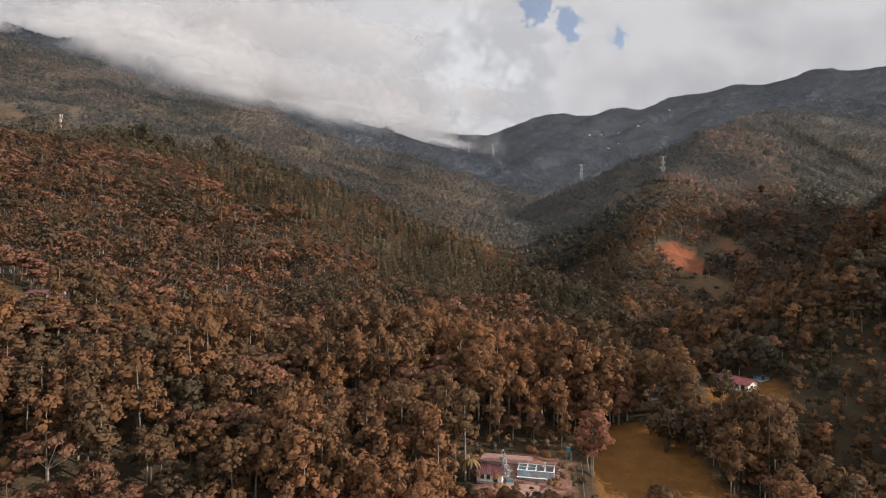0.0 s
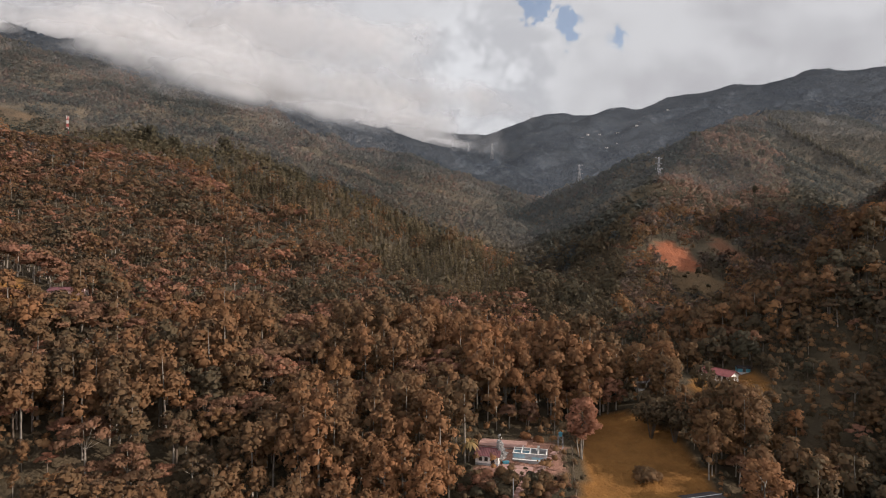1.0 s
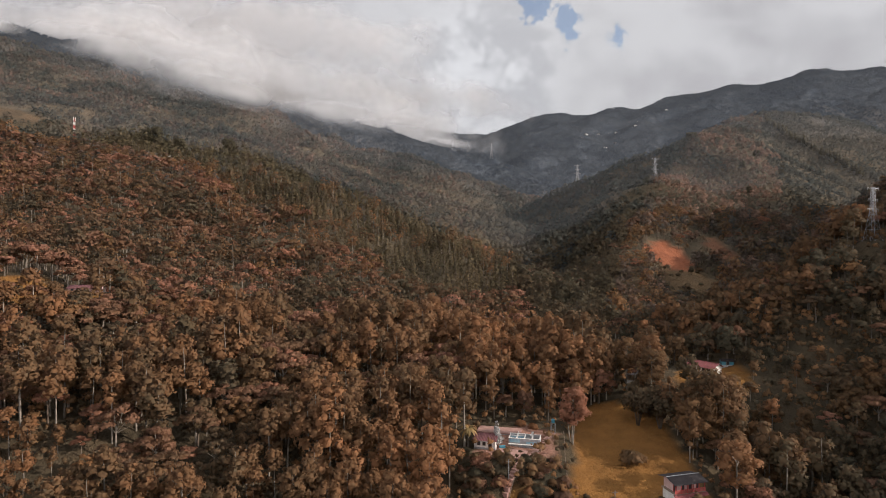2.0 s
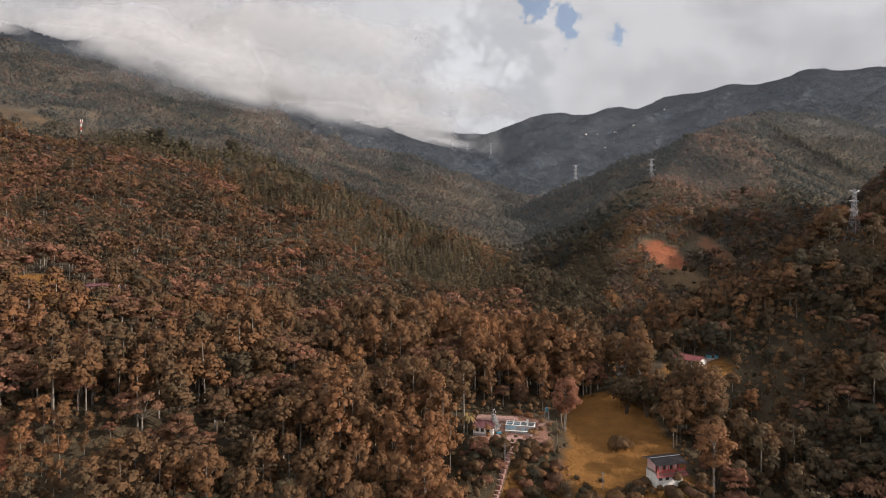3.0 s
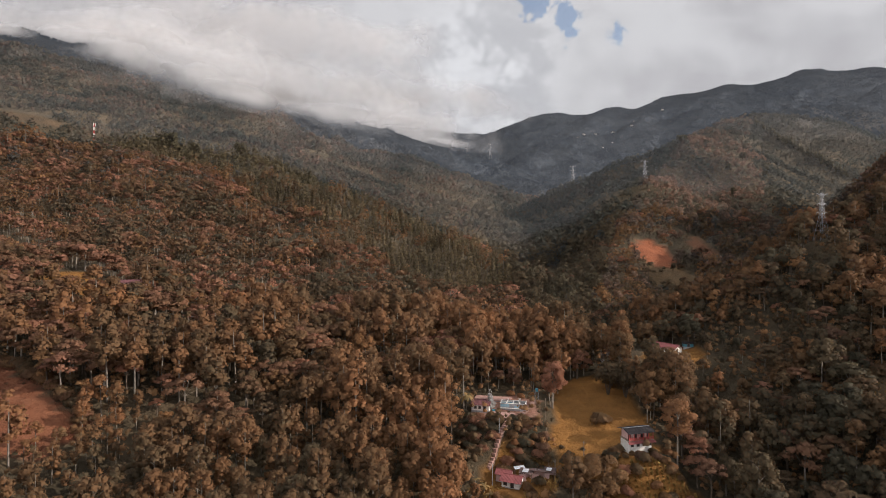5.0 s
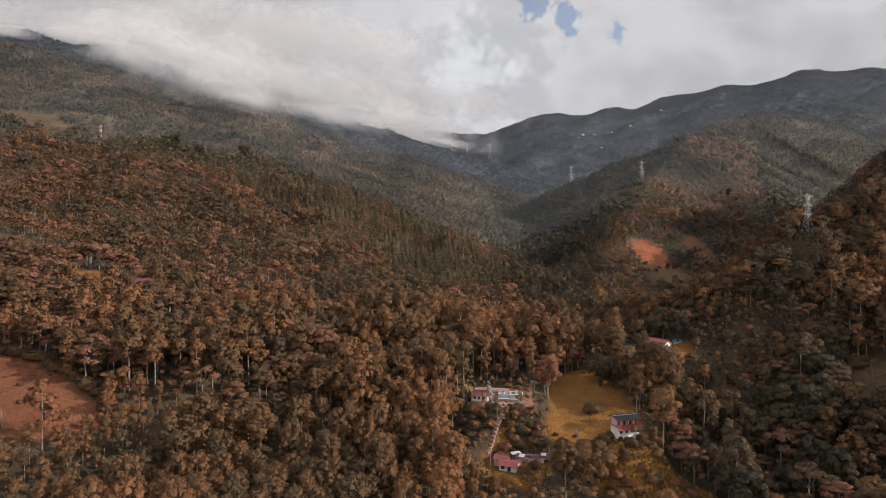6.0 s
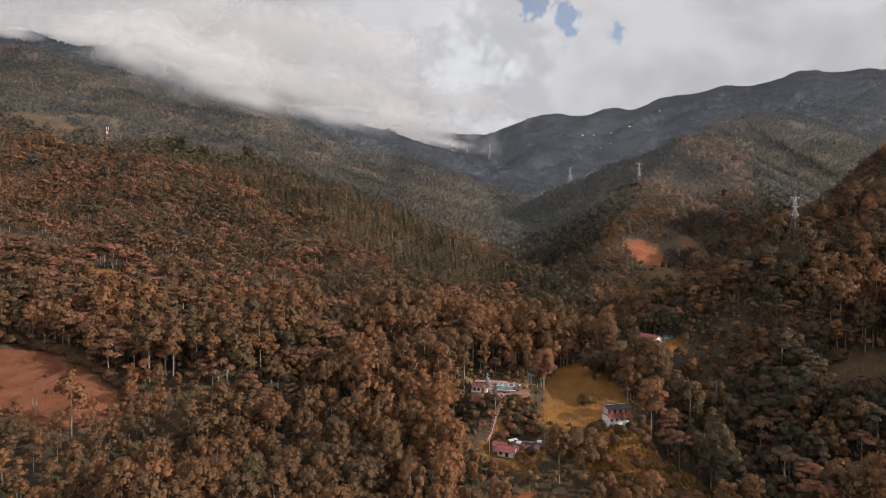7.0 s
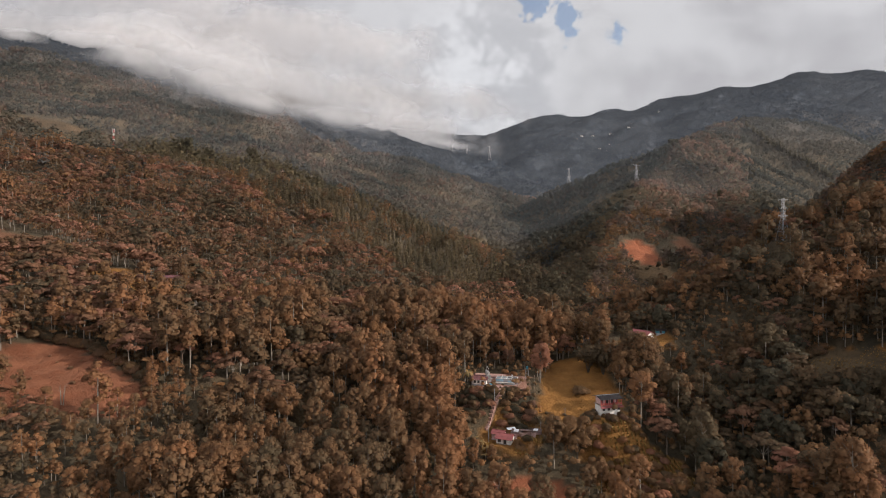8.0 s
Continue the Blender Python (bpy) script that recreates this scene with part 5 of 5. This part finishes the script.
shrub(54, 140.5, 4.2, 1, "broad", 0.55, "large rounded shrub in the middle of the field")
shrub(57, 141.5, 2.8, 2, "broad", 0.6)
for i, (x, y, s, mat, tint) in enumerate([(30, 134, 2.8, "pink", 0.2), (32, 130, 3.2, "pink", 0.1), (31, 126.5, 3.4, "pink", 0.05), (24, 131, 2.2, "broad", 0.5), (27, 127, 2.4, "gum", 0.8),
                                          (22, 126.5, 2.0, "gum", 0.9), (54, 111, 1.2, "broad", 0.5), (58, 108.5, 2.4, "pink", 0.0), (63, 109.5, 2.2, "pink", 0.1), (50, 113.5, 2.6, "broad", 0.4),
                                          (68, 114, 2.0, "gum", 0.7), (56.5, 112.6, 1.2, "broad", 0.6), (60.2, 112.8, 1.2, "pink", 0.1), (63.6, 114.4, 1.8, "broad", 0.4), (53.4, 115.6, 2.2, "broad", 0.5), (48, 108, 3.0, "broad", 0.3), (27.5, 112, 2.6, "broad", 0.3), (24, 109, 2.4, "gum", 0.5), (40, 125, 1.2, "broad", 0.5),
                                          (38, 128, 1.0, "broad", 0.3), (45, 127, 1.0, "broad", 0.4), (22.5, 133.5, 2.4, "broad", 0.1), (25, 163, 2.2, "gum", 0.95), (29, 161, 2.0, "gum", 0.9)]):
    shrub(x, y, s, 50 + i, mat, tint)


rng = np.random.default_rng(91)
for i in range(90):
    x, y = float(rng.uniform(46, 80)), float(rng.uniform(78, 109))
    if inside(x, y, SLOPE_GARDEN):
        shrub(x, y, float(rng.uniform(0.9, 2.9)), 200 + i, ("broad", "gum", "broad", "pink", "gum")[i % 5], float(rng.uniform(0.25, 0.9)), "small bush on the planted slope")
PATH = [(33, 149.4, 0), (25.9, 138, 0), (19.6, 129.5, 0), (13.4, 121, 0)]
LOWER_YARD = [(3, 121), (5, 140), (10, 136), (29, 135), (33, 128), (31, 122), (14, 121)]
for i in range(110):
    x, y = float(rng.uniform(3, 33)), float(rng.uniform(121, 140))
    if inside(x, y, LOWER_YARD) and away_from(np.array([x]), np.array([y]), PATH)[0] > 2.0:
        shrub(x, y, float(rng.uniform(1.3, 3.4)), 400 + i, ("broad", "pink", "broad", "gum")[i % 4], float(rng.uniform(0.0, 0.6)), "tangled brown bush below the yard")
# dense hedge along the foot of the field
for i in range(26):
    s = (i + 0.5) / 26
    x, y = float(np.interp(s, (0, 0.4, 0.75, 1), (36, 42, 48, 51))) + float(rng.normal(0, 1.0)), float(np.interp(s, (0, 0.4, 0.75, 1), (112, 117, 117, 113))) + float(rng.normal(0, 1.3))
    shrub(x, y, float(rng.uniform(1.6, 3.2)), 520 + i, ("broad", "broad", "pine", "gum")[i % 4], float(rng.uniform(0.1, 0.6)), "dark bush in the hedge below the field")
for i in range(14):
    x, y = float(rng.uniform(-170, -125)), float(rng.uniform(98, 150))
    if inside(x, y, RED_SLOPE):
        shrub(x, y, float(rng.uniform(0.6, 1.4)), 240 + i, "shade", float(rng.uniform(0.3, 0.8)), "low bush on the bare red slope")


for i in range(26):
    x, y = float(rng.uniform(166, 216)), float(rng.uniform(370, 440))
    if inside(x, y, SLIDE_FOOT):
        shrub(x, y, float(rng.uniform(1.8, 4.0)), 560 + i, ("broad", "shade", "pine")[i % 3], float(rng.uniform(0.1, 0.5)), "dark bush on the grass below the landslip")


# bushes that fringe the upper edges of the red slope and of the east meadow
for i in range(44):
    line = [(-115, 117), (-138, 133), (-164, 150), (-192, 153)] if i < 30 else [(135, 118), (138, 129), (150, 141), (164, 148)]
    s = (i + 0.5) / 30 if i < 30 else (i - 29.5) / 14
    cuts = np.linspace(0, 1, 4)
    x, y = float(np.interp(s, cuts, [p[0] for p in line]) + rng.normal(0, 1.0)), float(np.interp(s, cuts, [p[1] for p in line]) + rng.normal(0, 1.2))
    shrub(x, y, float(rng.uniform(2.4, 4.6)), 300 + i, ("broad", "shade", "broad", "gum")[i % 4], float(rng.uniform(0.2, 0.8)), "rounded bush at the edge of the clearing")


def frond_plant(name, label, category, x, y, stem, count, reach, width, droop, seed, mat="palm"):
    """A stem with arching fronds, each a part."""
    rng = np.random.default_rng(seed)
    ob = tagged(new(name), label, category, name + "s")
    ob.matrix_world = pose(x, y, float(land(x, y)), 0, 0, seed * 37)
    me = mesh_of("stem", *tube([(0, 0, -0.5), (0.1, 0, stem * 0.5), (0.15, 0.05, stem)], (0.22, 0.17, 0.14), 6), M["bark"])
    new("stem", me).parent = ob
    for i in range(count):
        a = i * 2.4 + rng.uniform(-0.2, 0.2)
        rise = rng.uniform(0.25, 0.9)
        bm = bmesh.new()
        rows = []
        n = 6
        for k in range(n + 1):
            s = k / n
            d, z = reach * s * (1 - 0.15 * s), stem + reach * (rise * s - droop * s * s)
            w = width * (0.25 + 1.5 * s * (1 - s) * 1.6) * (1 - 0.9 * max(0, s - 0.85) / 0.15)
            c, t = math.cos(a), math.sin(a)
            sag = 0.35 * w
            rows.append([bm.verts.new((0.15 + d * c - w * t, d * t + w * c, z - sag)), bm.verts.new((0.15 + d * c, d * t, z)), bm.verts.new((0.15 + d * c + w * t, d * t - w * c, z - sag))])
        for p, q in zip(rows, rows[1:]):
            for j in range(2):
                bm.faces.new((p[j], p[j + 1], q[j + 1], q[j]))
        part("frond", bm, M[mat], ob)


frond_plant("palm", "golden drooping palm beside the cottage", "palm", 6.8, 146, 5.5, 14, 3.6, 0.55, 1.0, 1)
for i, (x, y) in enumerate([(10.5, 110), (8, 113), (12, 106.5), (6.5, 108), (11.5, 103), (14.5, 101.5), (43, 86), (46.5, 84), (27, 104), (-6, 98), (-10, 101)]):
    frond_plant("banana_plant", "banana plant with broad arching leaves on the slope", "plant", x, y, 1.8, 8, 2.2, 0.38, 0.6, 10 + i)


def bare_tree(x, y, high, seed):
    """A dead tree: two pale leafless stems with short broken limbs."""
    rng = np.random.default_rng(seed)
    ob = tagged(new("bare_tree"), "pale leafless tree standing on the red slope", "tree")
    ob.matrix_world = pose(x, y, float(land(x, y)))
    for off, lean in ((-0.35, -0.5), (0.4, 0.6)):
        stem = new("stem", mesh_of("stem", *tube([(off, 0, -0.5), (off + lean * 0.4, 0.1, high * 0.5), (off + lean, 0.2, high * (0.9 + 0.1 * off))], (0.2, 0.15, 0.05), 6), M["bark"]))
        stem.parent = ob
        for i in range(5):
            z = high * (0.4 + 0.11 * i)
            a, r = rng.uniform(0, 6.28), rng.uniform(0.6, 1.5)
            bx = off + lean * z / high
            limb = new("limb", mesh_of("limb", *tube([(bx, 0.1, z), (bx + r * math.cos(a), 0.1 + r * math.sin(a), z + r)], (0.07, 0.025), 4), M["bark"]))
            limb.parent = stem


bare_tree(-140, 102.5, 7.5, 4)


def grey_conifer():
    """A slender silvery tree of drooping sprays beside the cottage."""
    rng = np.random.default_rng(77)
    lobes, limbs = pine_plan(rng, 7.5)
    v, f, aim = foliage(lobes, 600, 0.35, 1, rng, core=0)
    ob = tagged(new("silver_tree"), "slender silver-grey tree beside the cottage", "tree")
    ob.matrix_world = pose(15.6, 145.4, 10.5)
    for title, me in (("trunk", mesh_of("trunk", *joined([tube(*l) for l in limbs]), M["dark_bark"])), ("crown", mesh_of("crown", v, f, M["grey_leaf"], np.zeros(len(v))))):
        new(title, me).parent = ob


grey_conifer()


def bamboo():
    """A dark clump of arching canes beside the field."""
    rng = np.random.default_rng(5)
    for cx, cy, h in ((63, 160, 13), (69, 157, 12), (66, 166, 12), (73, 163, 11)):
        ob = tagged(new("bamboo_clump"), "dark clump of arching bamboo at the edge of the field", "bamboo", "bamboo clumps by the field")
        ob.matrix_world = pose(cx, cy, float(land(cx, cy)))
        canes, lobes = [], []
        for i in range(12):
            a = i * 2.4
            o = rng.uniform(2.0, 4.2)
            top = h * rng.uniform(0.7, 1.0)
            c, s = math.cos(a), math.sin(a)
            canes.append(tube([(0.3 * c, 0.3 * s, -0.5), (0.5 * c + 0.3 * o * c, 0.5 * s + 0.3 * o * s, top * 0.6), (o * c, o * s, top)], (0.12, 0.10, 0.04), 3))
            for k, out in ((0.62, 0.45), (0.85, 0.85), (0.72, 1.25)):
                r = rng.uniform(0.9, 1.4)
                lobes.append((o * out * c, o * out * s, top * k, r, r, r * 1.5))
        v, f, aim = foliage(lobes, 1400, 0.5, 1, rng, core=0, lowest=-0.9)
        new("cane", mesh_of("cane", *joined(canes), M["dark_bark"])).parent = ob
        new("leaves", mesh_of("leaves", v, f, M["broad"], np.full(len(v), 0.3), aim)).parent = ob


bamboo()


def tufts(name, label, outline, pitch, size, mat, seed, low=0.0, high=0.6, row=0.0):
    """Low growth strewn over a clearing, all one piece; row: pitch of planted rows that run downhill."""
    rng = np.random.default_rng(seed)
    o = np.array(outline)
    gx, gy = np.meshgrid(np.arange(o[:, 0].min(), o[:, 0].max(), row or pitch), np.arange(o[:, 1].min(), o[:, 1].max(), pitch))
    shake = 0.15 if row else 0.5
    x, y = (gx + rng.uniform(-shake, shake, gx.shape) * pitch).ravel(), (gy + rng.uniform(-0.5, 0.5, gx.shape) * pitch).ravel()
    ok = inside(x, y, outline)
    if not row:
        ok &= lattice(x / 4, y / 4, seed) > -0.1
    x, y = x[ok], y[ok]
    z = land(x, y)
    vs, fs, ts = [], [], []
    blades = 7
    for k in range(blades):
        a = rng.uniform(0, 6.28, x.shape)
        s = size * rng.uniform(0.5, 1.3, x.shape)
        c, d = np.cos(a) * s, np.sin(a) * s
        vs.append(np.stack([np.stack([x - d * 0.5, y + c * 0.5, z - 0.05], -1), np.stack([x + d * 0.5, y - c * 0.5, z - 0.05], -1), np.stack([x + c * 0.6, y + d * 0.6, z + s], -1)], 1).reshape(-1, 3))
        ts.append(np.repeat(rng.uniform(low, high, x.shape), 3))
    v = np.concatenate(vs)
    me = mesh_of(name, v, np.arange(len(v)).reshape(-1, 3), M[mat], np.concatenate(ts))
    tagged(new(name, me), label, "grass", kind="stuff")


tufts("field_grass", "tufted golden-brown pasture grass", FIELD, 0.8, 0.17, "grass", 61)
tufts("lawn_grass", "golden grass round the farmhouse", FAR_LAWN, 0.8, 0.18, "grass", 62)
tufts("garden_grass", "rank golden weeds round the low house", GARDEN, 0.8, 0.5, "grass", 63, 0.3, 1.0)
tufts("crop_rows", "planted rows of ochre crops on the slope", SLOPE_GARDEN, 0.6, 0.8, "grass", 64, 0.0, 0.35, 1.6)
tufts("meadow_grass", "coarse grass of the shaded meadow", EAST_MEADOW, 1.6, 0.45, "grass", 65)
tufts("slope_grass", "thin dry tussocks on the red slope", RED_SLOPE, 0.5, 0.2, "rust_grass", 66, 0.2, 1.0)

# ------------------------------------------------------------------ low cloud on the mountain
def cloud_material():
    m = bpy.data.materials.new("low_cloud")
    m.use_nodes = True
    tree = m.node_tree
    tree.nodes.clear()
    add, link = nodes_of(tree)
    where = add("ShaderNodeNewGeometry").outputs["Position"]
    noise_a = add("ShaderNodeTexNoise", Scale=0.0075, Detail=6.0, Roughness=0.5)
    link(where, noise_a.inputs["Vector"])
    edge = add("ShaderNodeAttribute", attribute_name="body")
    # thick in the middle, frayed by billows towards the rim
    total = add("ShaderNodeMath", operation="MULTIPLY_ADD")
    link(noise_a.outputs["Fac"], total.inputs[0])
    total.inputs[1].default_value = 2.0
    link(edge.outputs["Fac"], total.inputs[2])
    alpha = add("ShaderNodeMapRange", interpolation_type="SMOOTHSTEP")
    link(total.outputs[0], alpha.inputs["Value"])
    alpha.inputs["From Min"].default_value, alpha.inputs["From Max"].default_value = 0.80, 2.05
    clear = add("ShaderNodeBsdfTransparent")
    front = add("ShaderNodeBsdfDiffuse", Color=(0.71, 0.69, 0.685, 1))
    back = add("ShaderNodeBsdfTranslucent", Color=(0.71, 0.69, 0.685, 1))
    body = add("ShaderNodeMixShader", Fac=0.5)
    link(front.outputs[0], body.inputs[1])
    link(back.outputs[0], body.inputs[2])
    both = add("ShaderNodeMixShader")
    link(alpha.outputs["Result"], both.inputs["Fac"])
    link(clear.outputs[0], both.inputs[1])
    link(body.outputs[0], both.inputs[2])
    link(both.outputs[0], add("ShaderNodeOutputMaterial").inputs["Surface"])
    return m


def cloud_bank(x, y, z, wide, high, tilt, seed, mat, dense=1.0):
    """A bellied bank of cloud that hangs against the mountainside."""
    n, k = 30, 16
    wide, high = 1.12 * wide, 1.12 * high
    gu, gv = np.meshgrid(np.linspace(-1, 1, n), np.linspace(-1, 1, k))
    belly = np.clip(1 - gu ** 2, 0, 1) * np.clip(1 - gv ** 2, 0, 1)
    lump = 0.10 * lattice(gu * 2 + seed, gv * 1.5, seed)
    px = gu * wide
    pz = gv * high + gu * tilt
    py = -high * 0.5 * np.sqrt(belly) * (1 + lump) + gv * high * 0.3
    v = np.stack([px + x, py + y, pz + z], -1).reshape(-1, 3)
    at = np.arange(n * k).reshape(k, n)
    quads = np.stack([at[:-1, :-1], at[:-1, 1:], at[1:, 1:], at[1:, :-1]], -1).reshape(-1, 4)
    tris = np.concatenate([quads[:, [0, 1, 2]], quads[:, [0, 2, 3]]])
    body = dense * (1.3 - 1.62 * np.hypot(gu, gv * 0.95))
    me = mesh_of("billow", v, tris, mat)
    me.attributes.new("body", "FLOAT", "POINT").data.foreach_set("value", body.ravel().astype(np.float32))
    ob = new("billow", me)
    ob.parent = BANK
    ob.visible_shadow = False


CLOUD = cloud_material()
BANK = tagged(new("low_cloud"), "soft grey-white cloud hanging on the mountainside", "cloud")
# x, y, z, half width, half height, tilt (rise across the half width)
for i, c in enumerate([(-1000, 1420, 625, 420, 80, -60), (-700, 1450, 575, 400, 120, -95), (-420, 1500, 490, 380, 120, -90), (-170, 1650, 425, 350, 95, -50),
                       (-520, 1700, 690, 620, 150, -90), (-150, 1850, 560, 420, 110, -40), (-980, 1600, 800, 600, 140, -50), (-30, 1780, 400, 150, 24, -10),
                       (-620, 1330, 520, 260, 60, -60)]):
    cloud_bank(*c, 3 + i, CLOUD)
# thin wisps that drift down over the wooded slope
for i, c in enumerate([(-1040, 1290, 578, 70, 24, -8), (-880, 1350, 580, 150, 34, -25), (-650, 1120, 458, 170, 44, -45), (-475, 1080, 398, 150, 46, -50), (-340, 940, 332, 95, 26, -25),
                       (-280, 1270, 380, 150, 32, -22), (-140, 1480, 408, 150, 26, -10)]):
    cloud_bank(*c, 30 + i, CLOUD, 0.72)


def haze_material():
    """Thin mist that lets most of the hillside through."""
    m = bpy.data.materials.new("valley_haze")
    m.use_nodes = True
    tree = m.node_tree
    tree.nodes.clear()
    add, link = nodes_of(tree)
    where = add("ShaderNodeNewGeometry").outputs["Position"]
    drift = add("ShaderNodeTexNoise", Scale=0.004, Detail=3.0, Roughness=0.5)
    link(where, drift.inputs["Vector"])
    body = add("ShaderNodeAttribute", attribute_name="body")
    thick = add("ShaderNodeMath", operation="MULTIPLY")
    link(drift.outputs["Fac"], thick.inputs[0])
    link(body.outputs["Fac"], thick.inputs[1])
    front = add("ShaderNodeBsdfDiffuse", Color=(0.70, 0.72, 0.76, 1))
    back = add("ShaderNodeBsdfTranslucent", Color=(0.70, 0.72, 0.76, 1))
    mist = add("ShaderNodeMixShader", Fac=0.5)
    link(front.outputs[0], mist.inputs[1])
    link(back.outputs[0], mist.inputs[2])
    both = add("ShaderNodeMixShader")
    link(thick.outputs[0], both.inputs["Fac"])
    link(add("ShaderNodeBsdfTransparent").outputs[0], both.inputs[1])
    link(mist.outputs[0], both.inputs[2])
    link(both.outputs[0], add("ShaderNodeOutputMaterial").inputs["Surface"])
    return m


def haze_layer(y, half, low, high, dense, seed, parent, mat):
    """A bowed layer of mist across the valley, thinning out at its rims."""
    n, k = 40, 16
    gu, gv = np.meshgrid(np.linspace(-1, 1, n), np.linspace(0, 1, k))
    px, pz = gu * half, low + gv * (high - low)
    py = y - 60 * (1 - gu ** 2) + 25 * lattice(gu * 3 + seed, gv * 2, seed)
    at = np.arange(n * k).reshape(k, n)
    quads = np.stack([at[:-1, :-1], at[:-1, 1:], at[1:, 1:], at[1:, :-1]], -1).reshape(-1, 4)
    me = mesh_of("layer", np.stack([px, py, pz], -1).reshape(-1, 3), np.concatenate([quads[:, [0, 1, 2]], quads[:, [0, 2, 3]]]), mat)
    body = 2 * dense * np.clip((1 - np.abs(gu)) * 5, 0, 1) * np.clip((1 - gv) * 2.2, 0, 1)
    me.attributes.new("body", "FLOAT", "POINT").data.foreach_set("value", body.ravel().astype(np.float32))
    ob = new("layer", me)
    ob.parent = parent
    ob.visible_shadow = False


HAZE = haze_material()
MIST = tagged(new("valley_haze"), "thin bluish haze hanging in the upper valley", "haze")
for i, (y, half, low, high, dense) in enumerate([(700, 900, 0, 420, 0.055), (1060, 1300, 40, 620, 0.035), (1330, 1700, 80, 900, 0.015)]):
    haze_layer(y, half, low, high, dense, 5 + i, MIST, HAZE)
